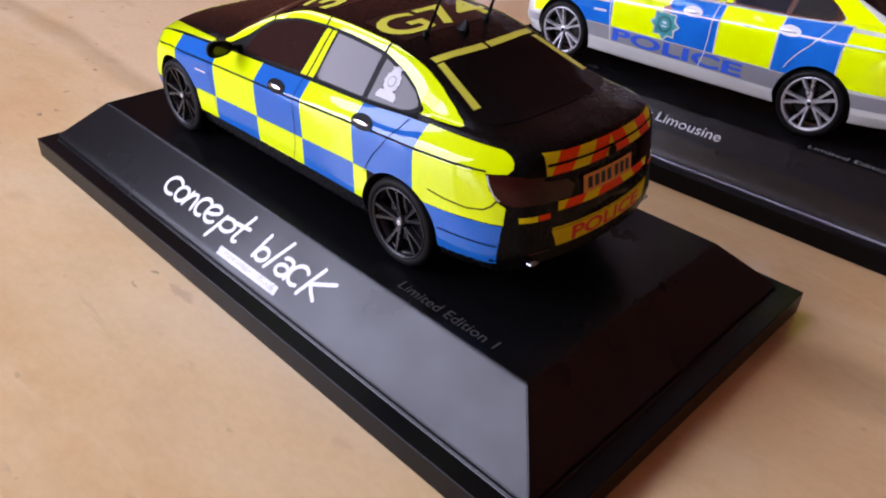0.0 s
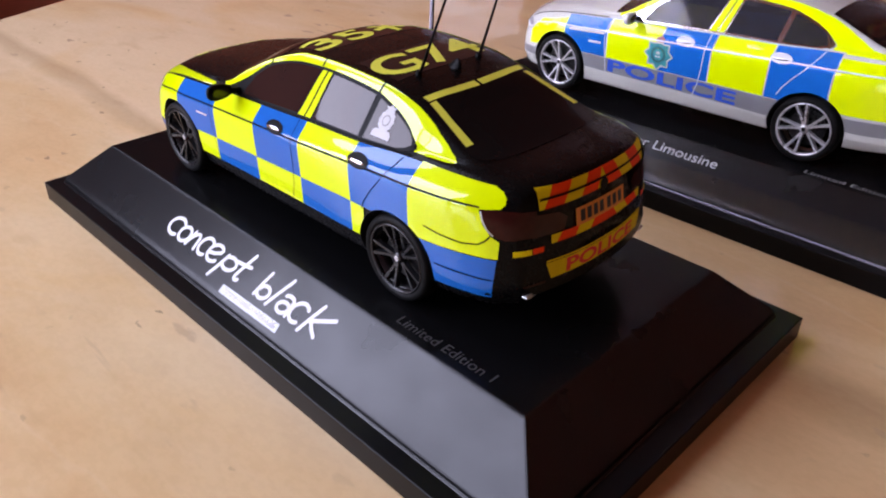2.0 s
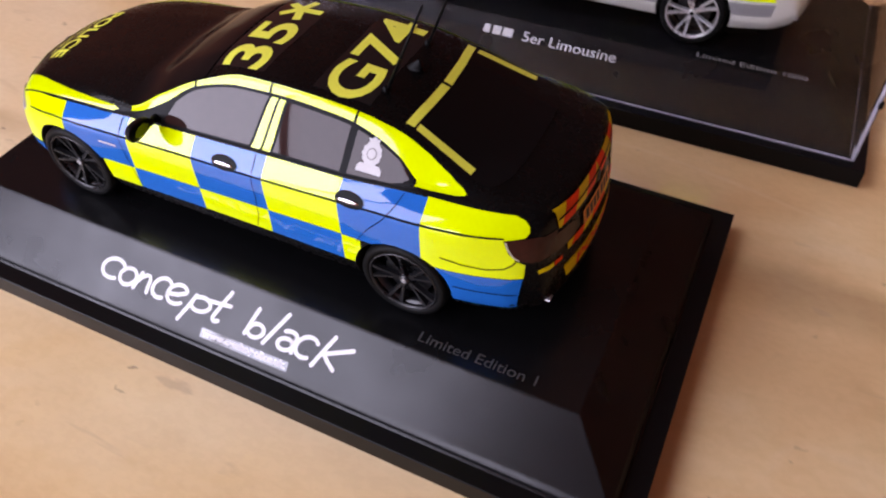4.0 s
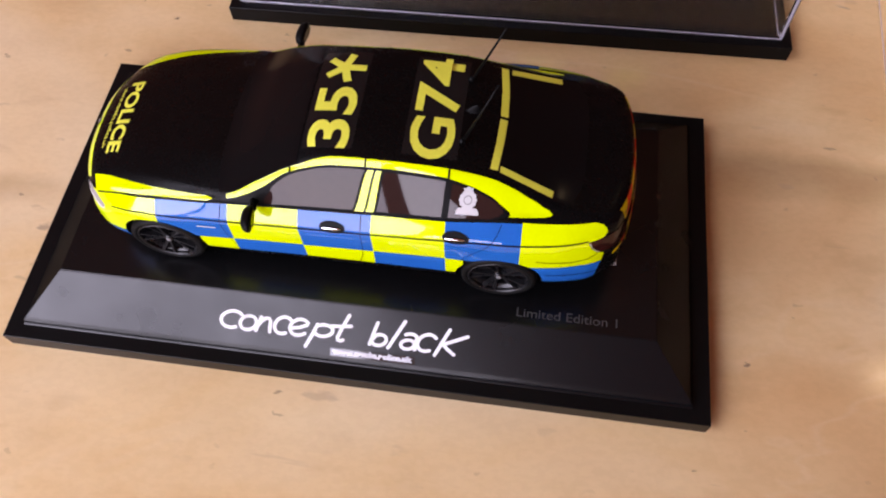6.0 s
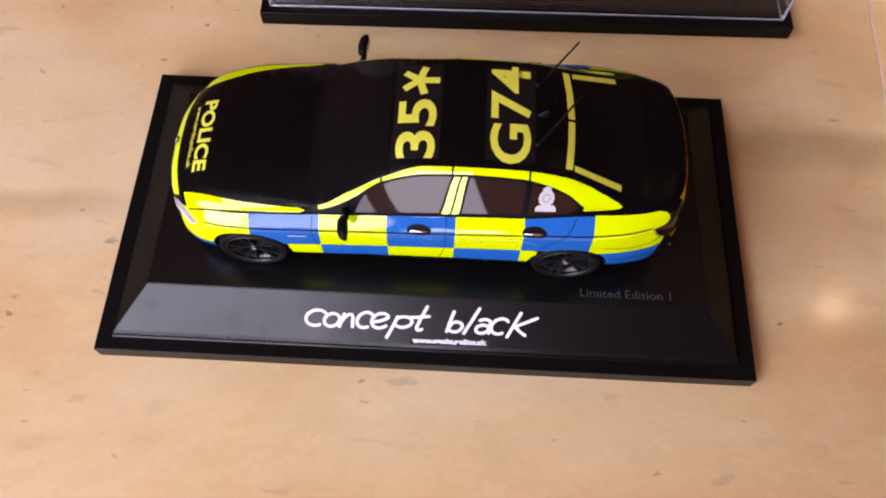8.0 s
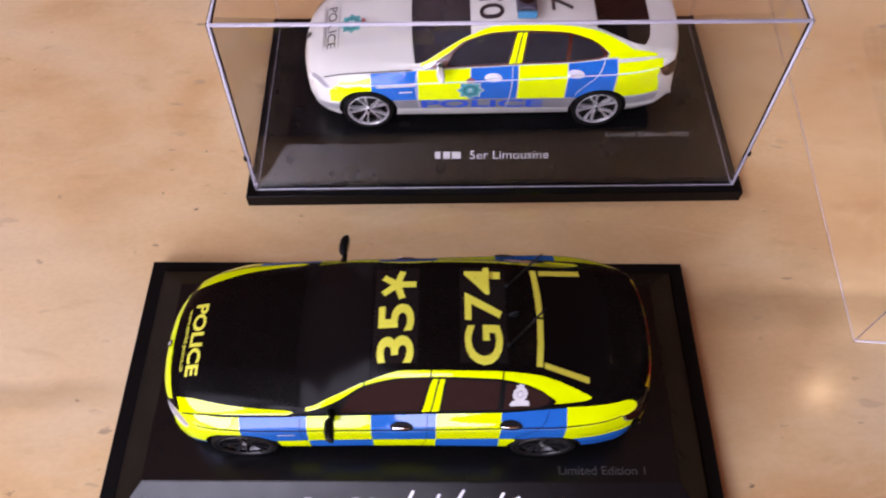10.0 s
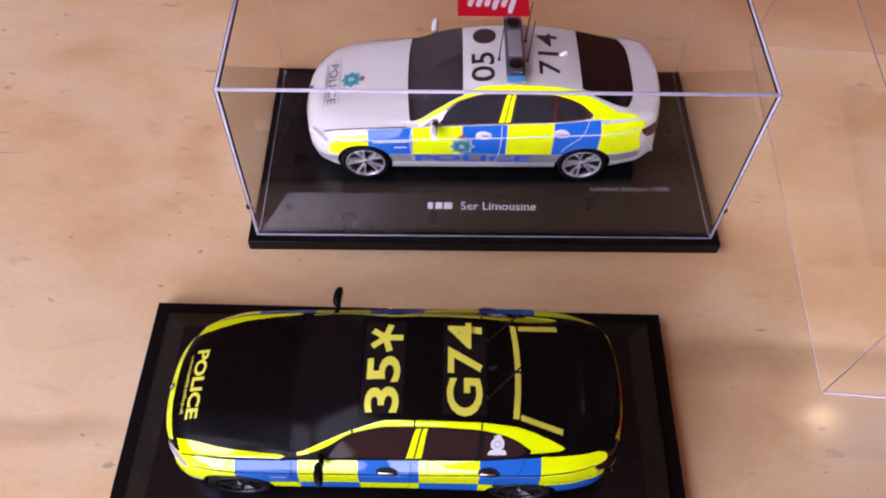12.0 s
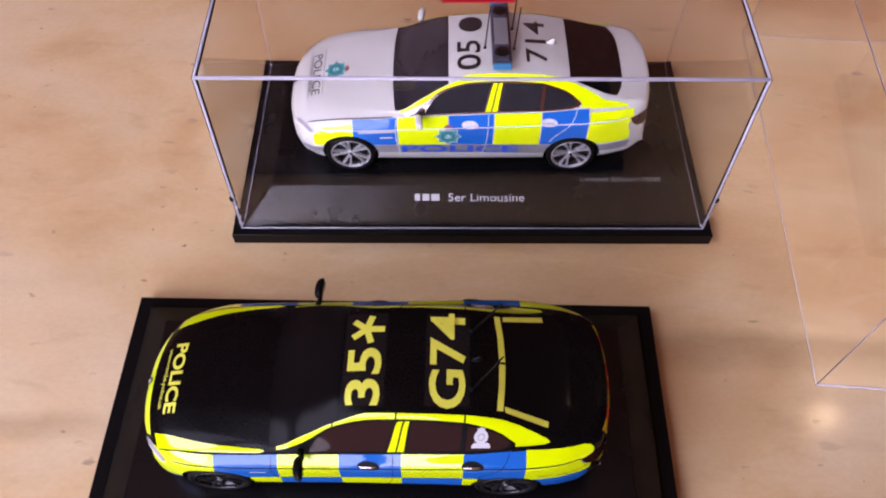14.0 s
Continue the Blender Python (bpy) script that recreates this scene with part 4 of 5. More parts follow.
    sticker(car, "wing_badge", [[(-2.55, 1.66), (-2.15, 1.68), (-2.15, 1.72), (-2.55, 1.70)]], INK_SILVER, "side", 0.02, True)
    # rear
    chevrons(car, 2.255, 2.56, [-1.32, -1.24, -0.88, -0.52, -0.14, 0.0], 0.20, 0)
    sticker(car, "boot_line", [[(-1.30, 2.385), (1.30, 2.385), (1.30, 2.42), (-1.30, 2.42)]], SEAM_DARK, "rear", 0.024)
    chevrons(car, 1.70, 1.84, [-1.14, -1.04, -0.68, -0.34, 0.0], 0.10, 0)
    plate = part("number_plate", lay(flat([[(-0.67, 1.84), (0.53, 1.84), (0.53, 2.12), (-0.67, 2.12)]]), "rear", 0.034, 0.2), mat("rear_plate_amber", (0.80, 0.30, 0.03), 0.4, var=0.05), car, "amber number plate", smooth=True)
    for k in range(7):
        u = -0.53 + 0.148 * k + (0.04 if k > 3 else 0)
        part("plate_bar", lay(flat([[(u - 0.05, 1.89), (u + 0.05, 1.89), (u + 0.05, 2.07), (u - 0.05, 2.07)]]), "rear", 0.040, 0.2), INK_BLACK, plate)
    sticker(car, "boot_badge", [disc_poly(0.0, 2.30, 0.10)], TRIM_BLACK, "rear", 0.034)
    sticker(car, "rear_panel", [[(-1.14, 1.12), (1.14, 1.12), (1.24, 1.40), (-1.24, 1.40)]], YELLOW_DULL, "rear", 0.016)
    sticker(car, "bumper_line", [[(-1.22, 1.41), (1.22, 1.41), (1.23, 1.44), (-1.23, 1.44)]], YELLOW_DULL, "rear", 0.016)
    words(car, "POLICE", 1.75, 0.24, (0.02, 1.26), 0, INK_RED, "rear", 0.022, bold=0.03)
    for sgn in (-1, 1):
        sticker(car, "rear_reflector", [[(sgn * 1.70, 1.59), (sgn * 1.46, 1.60), (sgn * 1.46, 1.69), (sgn * 1.70, 1.68)]], YELLOW_DULL, "rear", 0.016)
        sticker(car, "rear_reflector", [[(sgn * 1.45, 1.60), (sgn * 1.27, 1.61), (sgn * 1.27, 1.70), (sgn * 1.45, 1.69)]], ORANGE, "rear", 0.016)
        sticker(car, "rear_reflector", [[(sgn * 1.68, 1.06), (sgn * 1.24, 1.08), (sgn * 1.24, 1.11), (sgn * 1.68, 1.10)]], LAMP_RED, "rear", 0.016)
    # whip aerials
    for sgn in (-1, 1):
        a = part("whip_aerial", rod((2.52, sgn * 0.72, 3.30), (3.12, sgn * 0.62, 4.85), 0.028, 0.018), TRIM_BLACK, car, smooth=True)
        part("aerial_foot", rod((2.50, sgn * 0.72, 3.28), (2.54, sgn * 0.72, 3.42), 0.07, 0.05), TRIM_BLACK, a, smooth=True)
    return car


# ---------------------------------------------------------------- the white car
def white_car():
    car = common_car("model_police_car", "white model police saloon with checks under a clear cover", WHITE_PAINT, SEAM_PALE, CHROME, SILVER, TRIM_BLACK, WHITE_PAINT)
    lo, top = (lambda x: 1.30 + 0.012 * x), (lambda x: belt_z(x) - 0.01)
    for name, m, x0, x1 in (("blue_check", BLUE, -3.3, -1.95), ("yellow_check", YELLOW, -1.95, -0.42), ("blue_check", BLUE, -0.42, 0.95), ("yellow_check", YELLOW, 0.95, 2.36), ("blue_check", BLUE, 2.36, 3.77)):
        sticker(car, name, [slab_poly(x0, x1, lo, top)], m, "side", 0.010, True, step=0.05, arches=True)
    sticker(car, "yellow_check", [[(-4.55, 1.12), (-3.3, 1.25), (-3.3, 2.04), (-4.2, 1.84), (-4.55, 1.5)]], YELLOW, "side", 0.008, True, arches=True)
    sticker(car, "yellow_check", [[(3.77, 1.35), (5.15, 1.38), (5.10, 1.72), (5.0, 2.0), (5.12, 2.2), (5.12, 2.46), (4.9, 2.50), (3.77, 2.48)]], YELLOW, "side", 0.008, True, arches=True)
    sticker(car, "grey_stripe", [slab_poly(-2.75, 2.75, lambda x: 0.90, lambda x: 1.28 + 0.012 * x)], GREY_FILM, "side", 0.008, True, arches=True)
    sticker(car, "grey_stripe", [[(4.1, 0.98), (5.15, 1.02), (5.18, 1.32), (4.1, 1.28)]], GREY_FILM, "side", 0.008, True, arches=True)
    sticker(car, "grey_stripe", [[(-4.95, 0.80), (-4.2, 0.82), (-4.2, 1.05), (-4.9, 1.0)]], GREY_FILM, "side", 0.008, True, arches=True)
    words(car, "POLICE", 3.60, 0.33, (-0.05, 1.095), 0, LETTER_BLUE, "side", 0.016, bold=0.03)
    sticker(car, "yellow_rail", [RAIL], YELLOW, "skin", 0.012, True)
    sticker(car, "chrome_line", ribbon([(s, 5.05) for s in np.linspace(-1.7, 3.3, 20)], 0.09), CHROME, "skin", 0.022, True)
    sticker(car, "chrome_line", [ribbon([(s, rail_low(s) - 0.05) for s in np.linspace(-1.75, 3.0, 20)] + [(3.25, 5.9), (3.38, 5.5), (3.42, 5.1)], 0.07)[k] for k in range(22)], CHROME, "skin", 0.022, True)
    sticker(car, "pillar_stripe", [[(0.66, 5.08), (0.83, 5.08), (1.03, 5.97), (0.91, 5.97)]], YELLOW, "skin", 0.024, True)
    sticker(car, "pillar_stripe", [[(0.87, 5.08), (1.02, 5.08), (1.17, 5.97), (1.07, 5.97)]], YELLOW, "skin", 0.024, True)
    sticker(car, "wing_line", [[(-3.15, 1.79), (-2.05, 1.86), (-2.05, 1.92), (-3.15, 1.85)]], WHITE_PAINT, "side", 0.020, True)
    sticker(car, "pillar_edge", ribbon([(s, rail_low(s) - 0.02) for s in np.linspace(-1.9, -0.5, 8)], 0.06), WHITE_PAINT, "skin", 0.020, True)
    sticker(car, "yellow_pillar", [[(3.50, 5.04), (3.78, 5.02), (3.80, 4.84), (5.10, 4.86), (5.06, 5.2), (4.75, 5.75), (4.45, 6.15), (4.28, 6.3), (4.20, 5.6), (3.9, 5.42), (3.50, 5.36)]], YELLOW, "skin", 0.0125, True)
    for x in (-1.95, -0.42, 0.95, 2.36, 3.77):
        sticker(car, "check_border", ribbon([(x, lo(x)), (x, top(x))], 0.035), WHITE_PAINT, "side", 0.013, True, arches=True)
    crest(car, -0.42, 1.69, 0.37, "side")
    crest(car, -3.90, -0.07, 0.36, "top", -math.pi / 2)
    words(car, "POLICE", 1.62, 0.26, (-4.50, -0.08), -90, INK_BLACK, "top", bold=0.0)
    for x in (-4.28, -4.74):
        sticker(car, "bonnet_line", [[(x - 0.012, -0.95), (x + 0.012, -0.95), (x + 0.012, 0.95), (x - 0.012, 0.95)]], INK_GREY, "top", 0.014)
    sticker(car, "bonnet_small_print", [[(-4.70, -0.75), (-4.66, -0.75), (-4.66, 0.75), (-4.70, 0.75)]], INK_GREY, "top", 0.014)
    sticker(car, "bonnet_badge", [disc_poly(-5.22, 0, 0.085)], TRIM_BLACK, "top", 0.03)
    words(car, "05", 1.16, 0.70, (0.18, -0.56), 90, INK_BLACK, "top", bold=0.012)
    sticker(car, "roof_disc", [disc_poly(0.25, 0.76, 0.36)], INK_BLACK, "top", 0.014)
    words(car, "714", 1.76, 0.64, (2.18, 0.02), 90, INK_BLACK, "top", bold=0.012)
    # lightbar on two feet
    bm = box(0.84, 1.40, -1.28, 1.28, 3.50, 3.80, 0.09)
    bar = part("lightbar", bm, LIGHTBAR, car, "smoked grey roof lightbar", smooth=False)
    for sgn in (-1, 1):
        part("lightbar_end", box(0.85, 1.39, min(sgn * 1.28, sgn * 1.36), max(sgn * 1.28, sgn * 1.36), 3.52, 3.76, 0.03), LIGHTBAR_BLUE, bar)
        part("lightbar_foot", box(0.95, 1.30, sgn * 0.85 - 0.06, sgn * 0.85 + 0.06, 3.28, 3.52), TRIM_BLACK, bar)
        part("beacon", rod((1.12, sgn * 0.88, 3.78), (1.12, sgn * 0.88, 3.83), 0.22, 0.19, 24), TRIM_BLACK, bar, smooth=False)
    part("lightbar_tray", box(0.92, 1.32, -0.55, 0.55, 3.79, 3.815), GREY_FILM, bar)
    for x, y in ((0.66, -0.30), (1.52, -0.35), (1.50, 0.50)):
        a = part("whip_aerial", rod((x, y, 3.36), (x + 0.08, y + 0.05, 4.9), 0.022, 0.014), TRIM_BLACK, car, smooth=True)
        part("aerial_foot", rod((x, y, 3.34), (x + 0.005, y, 3.46), 0.06, 0.04), TRIM_BLACK, a, smooth=True)
    for mirror in (False, True):
        handle(car, 0.23, 2.13, mirror, SILVER)
        handle(car, 2.58, 2.25, mirror, SILVER)
    sticker(car, "wing_badge", [[(-2.50, 1.58), (-2.12, 1.60), (-2.12, 1.66), (-2.50, 1.64)]], SEAM_PALE, "side", 0.02, True)
    plate = part("number_plate", lay(flat([[(-0.60, 1.82), (0.60, 1.82), (0.60, 2.10), (-0.60, 2.10)]]), "rear", 0.030, 0.2), YELLOW_DULL, car, "yellow number plate", smooth=True)
    return car


# ---------------------------------------------------------------- the room
def wall_box(name, x0, x1, y0, y1, z0, z1, material):
    ob = part(name, box(x0 * 100, x1 * 100, y0 * 100, y1 * 100, z0 * 100, z1 * 100), material, kind="structure")
    ob.matrix_basis = ROOM
    return ob


# Unseen walls and ceiling, set close and warm so their bounce reddens the shade.
X0, X1, Y0, Y1, Z0, Z1 = -1.15, 1.25, WALL_Y - 0.02, 1.35, -0.75, 1.36
wall_box("floor", X0, X1, Y0, Y1, Z0 - 0.1, Z0, FLOORING)
wall_box("ceiling", X0, X1, Y0, Y1, Z1, Z1 + 0.1, CEILING)
wall_box("wall_north", X0, X1, Y1, Y1 + 0.1, Z0, Z1, PLASTER)
wall_box("wall_west", X0 - 0.1, X0, Y0, Y1, Z0, Z1, PLASTER)
wall_box("wall_east", X1, X1 + 0.1, Y0, Y1, Z0, Z1, PLASTER)
south = bmesh.new()
rim = 0.02
PAIR, HIGH = (WINDOWS[0][0] - rim, WINDOWS[1][1] + rim, WINDOWS[0][2] - rim, WINDOWS[0][3] + rim), (WINDOWS[2][0] - rim, WINDOWS[2][1] + rim, WINDOWS[2][2] - rim, WINDOWS[2][3] + rim)
# Made-up low opening next to the pair, cut for the added side-glass light.
ADDED_LOW = (PAIR[1], WINDOWS[3][1] + rim, WINDOWS[3][2] - rim, WINDOWS[3][3] + rim)
for a in ((X0, HIGH[0], Z0, Z1), (HIGH[0], HIGH[1], Z0, HIGH[2]), (HIGH[0], HIGH[1], HIGH[3], Z1), (HIGH[1], PAIR[0], Z0, Z1), (PAIR[0], PAIR[1], Z0, PAIR[2]), (PAIR[0], PAIR[1], PAIR[3], Z1), (PAIR[1], ADDED_LOW[1], Z0, ADDED_LOW[2]), (PAIR[1], ADDED_LOW[1], ADDED_LOW[3], Z1), (ADDED_LOW[1], X1, Z0, Z1)):
    box(a[0] * 100, a[1] * 100, (Y0 - 0.1) * 100, Y0 * 100, a[2] * 100, a[3] * 100, 0, south)
part("wall_south", south, PLASTER, kind="structure").matrix_basis = ROOM
for k, (x0, x1, z0, z1) in enumerate(((PAIR[0], 0, PAIR[2], PAIR[3]), (0, PAIR[1], PAIR[2], PAIR[3]), HIGH, ADDED_LOW)):
    win = tagged(new(f"window_{k + 1}"), "white framed opening in the unseen window wall beside the table", "window", kind="structure")
    win.matrix_basis = ROOM
    for a in ((x0, x1, z0, z0 + 0.02), (x0, x1, z1 - 0.02, z1), (x0, x0 + 0.012, z0 + 0.02, z1 - 0.02), (x1 - 0.012, x1, z0 + 0.02, z1 - 0.02)):
        part("window_frame", box(a[0] * 100, a[1] * 100, (Y0 - 0.05) * 100, (Y0 - 0.005) * 100, a[2] * 100, a[3] * 100, 0.3), FRAME_WHITE, win)

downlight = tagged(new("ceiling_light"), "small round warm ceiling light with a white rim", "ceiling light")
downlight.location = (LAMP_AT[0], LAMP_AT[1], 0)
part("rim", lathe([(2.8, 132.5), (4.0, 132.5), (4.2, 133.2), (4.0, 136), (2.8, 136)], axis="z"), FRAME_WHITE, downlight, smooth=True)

TABLE_Z = -0.16
table = tagged(new("table"), "large table with a polished beige limestone top", "table")
bm = bmesh.new()
rim = [(-15.8, -21), (60, -21), (60, 80), (-62.9, 80)]
low, high = [[bm.verts.new((x, y, z)) for x, y in rim] for z in (TABLE_Z - 3, TABLE_Z)]
bm.faces.new(low[::-1]), bm.faces.new(high)
for i in range(4):
    bm.faces.new((low[i], low[(i + 1) % 4], high[(i + 1) % 4], high[i]))
bmesh.ops.bevel(bm, geom=list(bm.edges), offset=0.3, segments=2, affect="EDGES")
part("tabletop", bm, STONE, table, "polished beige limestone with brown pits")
for x, y in ((-10, -16), (55, -16), (55, 75), (-50, 75)):
    part("leg", box(x - 3, x + 3, y - 3, y + 3, -75, TABLE_Z - 3, 0.3), FLOORING, table)


# ---------------------------------------------------------------- plinths and covers
def plinth(name, label):
    """Slab with a ledge for the cover, and a raised top with sloping sides."""
    p = tagged(new(name), label, "display plinth", "plinths of the model cars")
    part("slab", rings([(7.67, 3.93, TABLE_Z), (7.69, 3.95, TABLE_Z + 0.02), (7.69, 3.945, 0.30), (7.675, 3.93, 0.315)]), PLINTH_SATIN, p)
    part("raised_top", rings([(7.34, 3.64, 0.305), (7.30, 3.60, 0.34), (7.28, 3.58, 0.42), (7.22, 3.52, 0.50), (6.37, 2.66, 1.295), (6.345, 2.635, 1.31)], bevel=0.012), PLINTH, p)
    return p


SLOPE_Y0, SLOPE_Z0, SLOPE_Y1, SLOPE_Z1 = -3.52, 0.50, -2.66, 1.295
SLOPE_LEN = math.hypot(SLOPE_Y1 - SLOPE_Y0, SLOPE_Z1 - SLOPE_Z0)
SLOPE_UP = Vector((0, (SLOPE_Y1 - SLOPE_Y0) / SLOPE_LEN, (SLOPE_Z1 - SLOPE_Z0) / SLOPE_LEN))
SLOPE_OUT = Vector((0, -SLOPE_UP.z, SLOPE_UP.y))


def on_slope(bm, lift=0.006):
    """From (along, up the slope) to the plinth's front."""
    for v in bm.verts:
        v.co = Vector((v.co.x, SLOPE_Y0, SLOPE_Z0)) + SLOPE_UP * v.co.y + SLOPE_OUT * (lift + v.co.z)
    bm.normal_update()
    for f in bm.faces:
        if f.normal.z < 0:
            f.normal_flip()
    return bm


def on_top(bm, lift=0.004):
    for v in bm.verts:
        v.co.z = 1.31 + lift
    bm.normal_update()
    for f in bm.faces:
        if f.normal.z < 0:
            f.normal_flip()
    return bm


def arc(cx, cy, rx, ry, a0, a1, n=16):
    return [(cx + rx * math.cos(radians(a0 + (a1 - a0) * k / n)), cy + ry * math.sin(radians(a0 + (a1 - a0) * k / n))) for k in range(n + 1)]


PEN = {}  # strokes of the handwritten letters in a box one wide; a small letter is 1 high
PEN["c"] = [arc(0.55, 0.52, 0.52, 0.52, 42, 300)]
PEN["o"] = [arc(0.5, 0.42, 0.44, 0.44, 110, 470)]
PEN["n"] = [[(0.12, 0.86), (0.02, 0.0)], [(0.06, 0.34), (0.22, 0.66), (0.42, 0.84), (0.60, 0.84), (0.72, 0.68), (0.78, 0.36), (0.86, 0.02)]]
PEN["e"] = [[(0.12, 0.40), (0.55, 0.52), (0.86, 0.72)] + arc(0.52, 0.52, 0.46, 0.50, 40, 318)]
PEN["p"] = [[(0.26, 0.84), (0.16, 0.1), (0.04, -0.58)], [(0.22, 0.40)] + arc(0.58, 0.50, 0.40, 0.36, 150, -140)]
PEN["t"] = [[(0.72, 1.60), (0.56, 0.8), (0.48, 0.22)] + arc(0.66, 0.20, 0.18, 0.20, 190, 320, 6), [(0.0, 0.84), (0.45, 0.88), (1.0, 0.96)]]
PEN["b"] = [[(0.12, 1.36), (0.08, 0.7), (0.06, 0.02)], [(0.10, 0.30)] + arc(0.52, 0.34, 0.42, 0.34, 130, -160)]
PEN["l"] = [[(0.62, 1.64), (0.32, 0.8), (0.02, -0.06)]]
PEN["a"] = [arc(0.46, 0.70, 0.40, 0.24, 140, 0, 8) + [(0.88, 0.34), (0.96, 0.02)], arc(0.46, 0.28, 0.40, 0.28, 40, 400)]
PEN["k"] = [[(0.26, 1.46), (0.14, 0.7), (0.02, -0.16)], [(1.04, 1.18), (0.62, 0.86), (0.14, 0.50)], [(0.22, 0.54), (0.44, 0.28), (0.76, 0.0)]]


def handwriting(letters, y, size, slant, pen):
    """Pen strokes with round ends; each letter is given with its left edge and its width."""
    layer, made = 0, []
    for ch, x, width in letters:
        bm = bmesh.new()
        for stroke in PEN[ch]:
            pts = [Vector((x + u * width + slant * w * size, y + w * size)) for u, w in stroke]
            layer += 1
            ends = []
            for q, r in ((pts[0], pts[1]), (pts[-1], pts[-2])):
                d = (q - r).normalized()
                ends.append([q + Vector((math.cos(a) * d.x - math.sin(a) * d.y, math.sin(a) * d.x + math.cos(a) * d.y)) * pen / 2 for a in np.linspace(-math.pi / 2, math.pi / 2, 7)])
            for poly in ribbon(pts, pen) + ends:
                bm.faces.new([bm.verts.new((a, b, 0.0008 * (layer % 4))) for a, b in poly])
        bmesh.ops.remove_doubles(bm, verts=bm.verts, dist=2e-4)
        made.append(bm)
    return made


base_a = plinth("display_plinth", "black plastic plinth with white handwriting, standing on the table")
base_a.location = (0.0014, -0.00125, 0)
SCRIPT = [("c", -2.80, 0.46), ("o", -2.38, 0.40), ("n", -1.98, 0.36), ("c", -1.62, 0.36), ("e", -1.30, 0.44), ("p", -0.84, 0.50), ("t", -0.40, 0.40), ("b", 0.48, 0.36), ("l", 0.90, 0.28), ("a", 1.12, 0.36), ("c", 1.46, 0.38), ("k", 1.90, 0.52)]
for letter in handwriting(SCRIPT, 0.36, 0.37, 0.26, 0.076):
    part("letter", on_slope(letter), INK_WHITE, base_a, "white handwritten letter")
film = bmesh.new()
bmesh.ops.create_grid(film, x_segments=1, y_segments=1, size=0.5, matrix=Matrix.Diagonal((1.82, 0.175, 1, 1)))
part("clear_sticker", on_slope(turned(film, 0.58, 0.10, 0.6), 0.007), STICKER_FILM, base_a, "clear glossy sticker")
part("web_address", on_slope(turned(lettering("www.cambs.police.uk", 1.74, 0.17, 0.09), 0.58, 0.10, 0.6), 0.010), INK_STREAK, base_a, "small white printed web address")
part("edition_print", on_top(turned(lettering("Limited Edition 1", 2.06, 0.20), 4.53, -2.36)), INK_FAINT, base_a, "faint grey printed edition note")

base_b = plinth("display_plinth", "black plastic plinth with silver print under a clear cover")
base_b.matrix_basis = pose(0.0243, 0.1022, 0, 0, 0, 1.03)
marks = bmesh.new()
for k, w in enumerate((0.17, 0.22, 0.27)):
    u = -1.86 + (0, 0.25, 0.52)[k]
    marks.faces.new([marks.verts.new((a, b, 0)) for a, b in ((u, 0.705), (u + w, 0.705), (u + w, 0.915), (u, 0.915))])
part("maker_mark", on_slope(marks), INK_SILVER, base_b, "plain silver blocks")
part("model_print", on_slope(turned(lettering("5er Limousine", 2.42, 0.25, 0.0), 0.42, 0.81)), INK_SILVER, base_b, "silver printed model name")
part("edition_print", on_top(turned(lettering("Limited Edition 1000", 2.55, 0.18), 4.70, -2.38)), INK_GREY, base_b, "faint grey printed edition note")


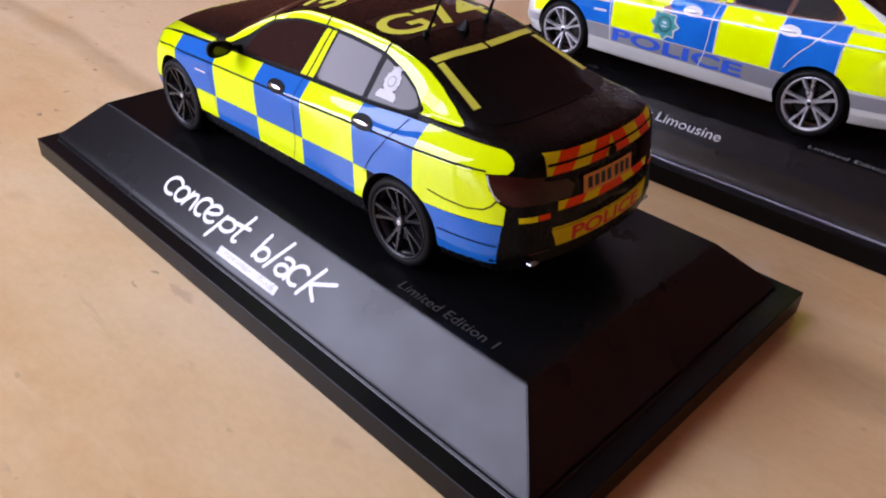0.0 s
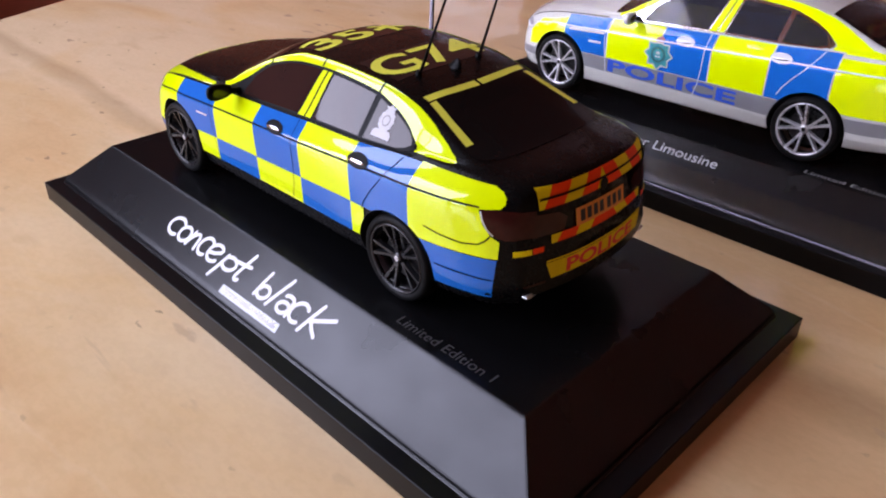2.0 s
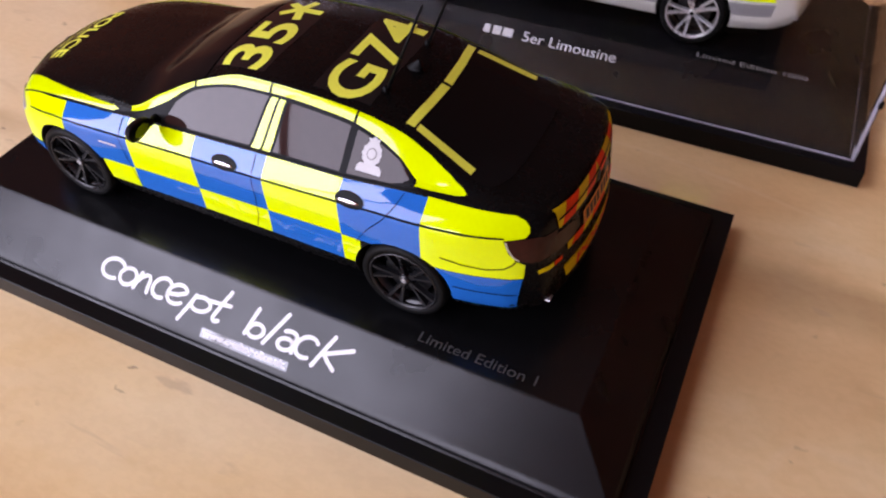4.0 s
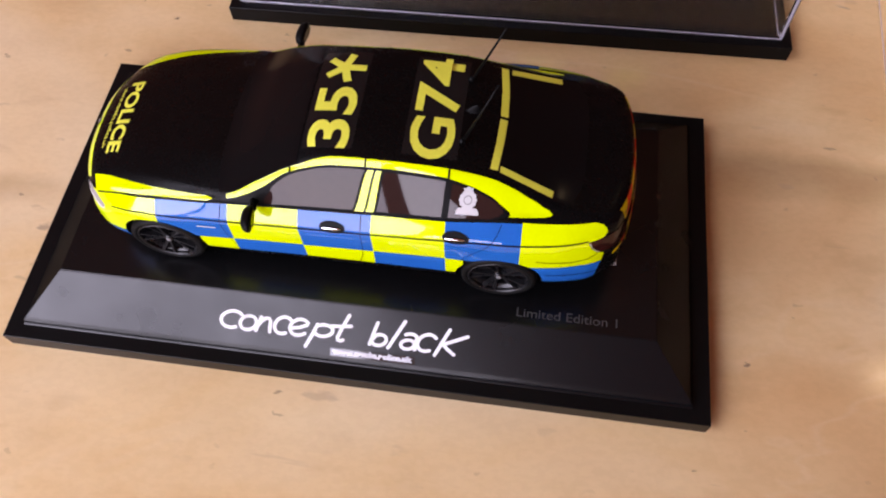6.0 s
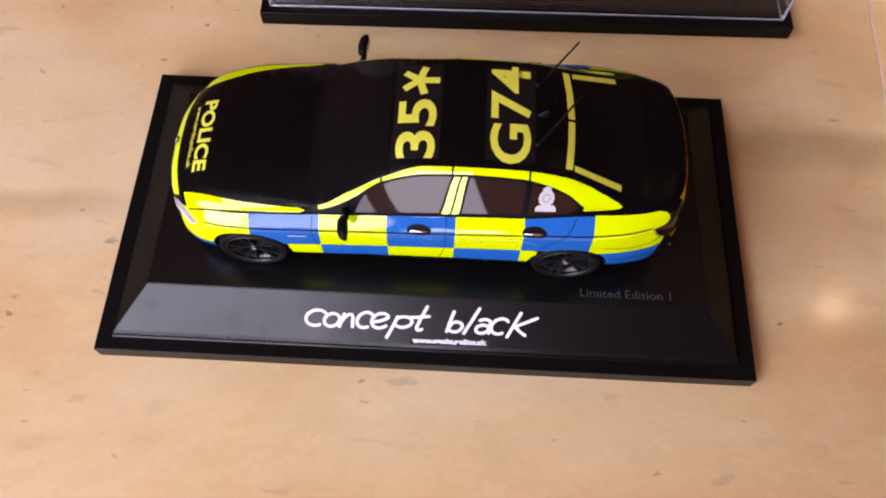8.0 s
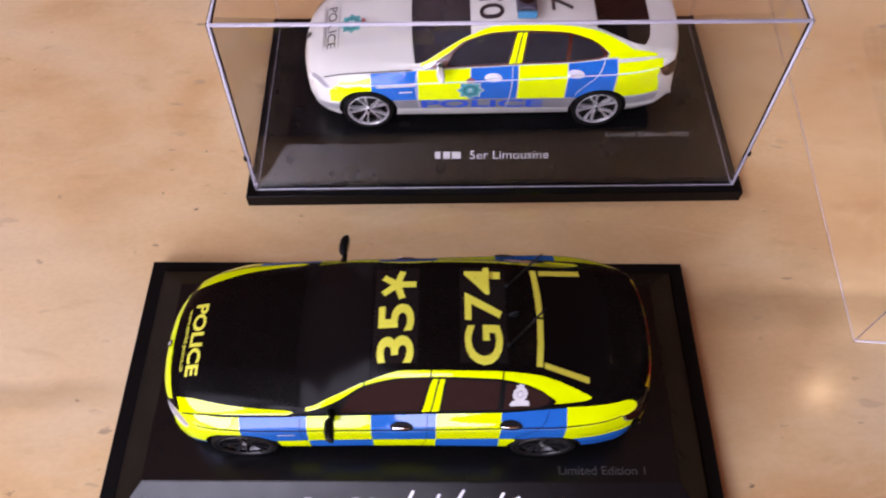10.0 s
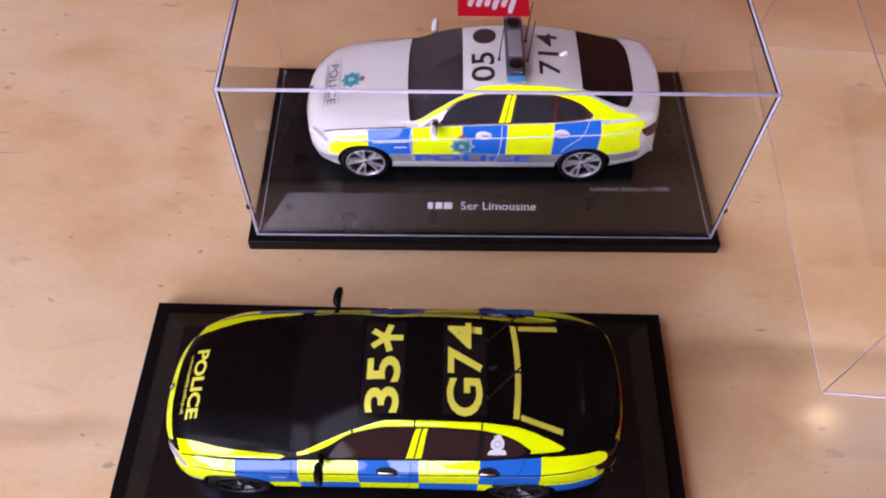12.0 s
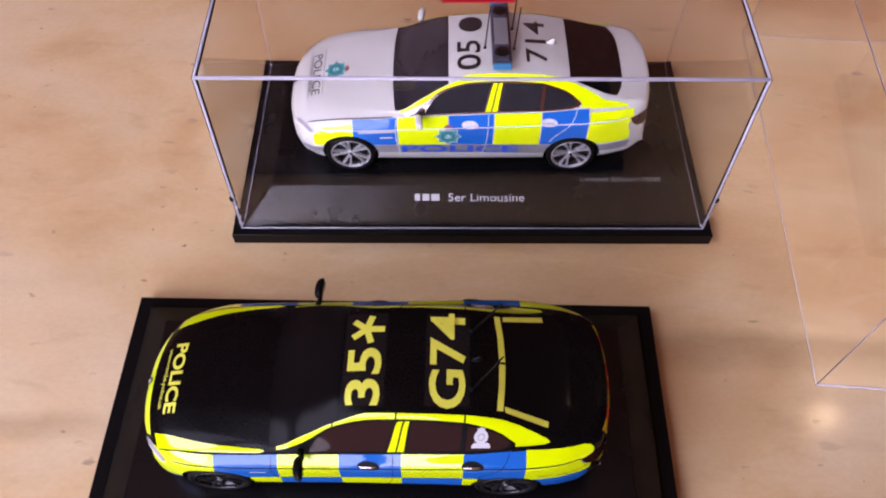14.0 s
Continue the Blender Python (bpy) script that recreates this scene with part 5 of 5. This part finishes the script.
def cover(name, label, k, foot_k, wall):
    """A clear cover of five walls with pale polished edges, open below."""
    ob = tagged(new(name), label, "display case", "clear covers")
    h = 6.50
    lo, hi = (7.44, 3.72), (7.30, 3.60)
    signs = ((-1, -1), (1, -1), (1, 1), (-1, 1))
    bm = bmesh.new()
    loops = [[bm.verts.new((sx * (hx - d), sy * (hy - d), z)) for sx, sy in signs] for (hx, hy), d, z in ((lo, wall, 0), (lo, 0, 0), (hi, 0, h), (hi, wall, h - wall))]
    for a, b in ((0, 1), (1, 2), (0, 3)):
        for i in range(4):
            bm.faces.new((loops[a][i], loops[a][(i + 1) % 4], loops[b][(i + 1) % 4], loops[b][i]))
    bm.faces.new(loops[2])
    bm.faces.new(loops[3])
    bmesh.ops.recalc_face_normals(bm, faces=bm.faces)
    outer = [e for e in bm.edges if any(v in loops[2] for v in e.verts)]
    bmesh.ops.bevel(bm, geom=outer, offset=0.27 * wall, segments=2, affect="EDGES")
    part("shell", bm, ACRYLIC, ob).visible_shadow = False
    top = [(sx * (hi[0] - 0.056), sy * (hi[1] - 0.056), h - 0.056) for sx, sy in signs]
    foot = [(sx * (lo[0] - 0.056), sy * (lo[1] - 0.056), 0.02) for sx, sy in signs]
    # Edges as pale rods, which also stand in for light caught in the acrylic.
    for i in range(4):
        part("edge", rod(foot[i], top[i], k, k, 8), EDGE, ob, smooth=True).visible_shadow = False
        part("edge", rod(top[i], top[(i + 1) % 4], k, k, 8), EDGE, ob, smooth=True).visible_shadow = False
        part("bottom_edge", rod(foot[i], foot[(i + 1) % 4], foot_k[i], foot_k[i], 6), EDGE, ob, smooth=True).visible_shadow = False
    return ob


case = cover("clear_cover", "clear acrylic cover over the white model car", 0.042, (0.02,) * 4, 0.13)
case.matrix_basis = pose(0.0243, 0.1022, 0.0034, 0, 0, 1.03)
for sx in (-1, 1):
    part("clip", box(sx * 7.40 - 0.05, sx * 7.40 + 0.05, -3.72, -3.62, 1.42, 1.60, 0.02), TRIM_BLACK, case)
# The last foot edge is thicker, a pale line in place of a reflection.
lid = cover("clear_cover", "empty clear acrylic cover standing on the table", 0.009, (0.010, 0.012, 0.014, 0.040), 0.025)
lid.matrix_basis = Matrix.Translation((0.1243, 0.0152, TABLE_Z * CM)) @ pose(0, 0, 0, 0, 0, 86.8) @ Matrix.Translation((0.0746, -0.0374, 0))

tag = tagged(new("red_label"), "red paper label with pale script marks on the clear cover", "label")
tag.matrix_basis = pose(0.0240, 0.0995, 0.06845, 0, 0, 1.5 + 180)
part("paper", box(-1.0, 1.0, -0.47, 0.47, 0, 0.012), RED_LABEL, tag)
for k, tall in enumerate((0.56, 0.30, 0.42, 0.28, 0.30, 0.28)):
    u = -0.66 + 0.235 * k
    mark = bmesh.new()
    mark.faces.new([mark.verts.new((a + 0.25 * b, b - 0.2, 0.018)) for a, b in ((u, 0), (u + 0.15, 0), (u + 0.17, tall * 0.6), (u + 0.12, tall), (u + 0.02, tall))])
    part("script_mark", mark, INK_WHITE, tag, "plain pale stroke")

# ---------------------------------------------------------------- the cars
first = black_car()
first.location = (-0.0024, -0.00035, 0.0131)
second = white_car()
second.matrix_basis = pose(0.02038, 0.10288, 0.0131, 0, 0, 1.03)
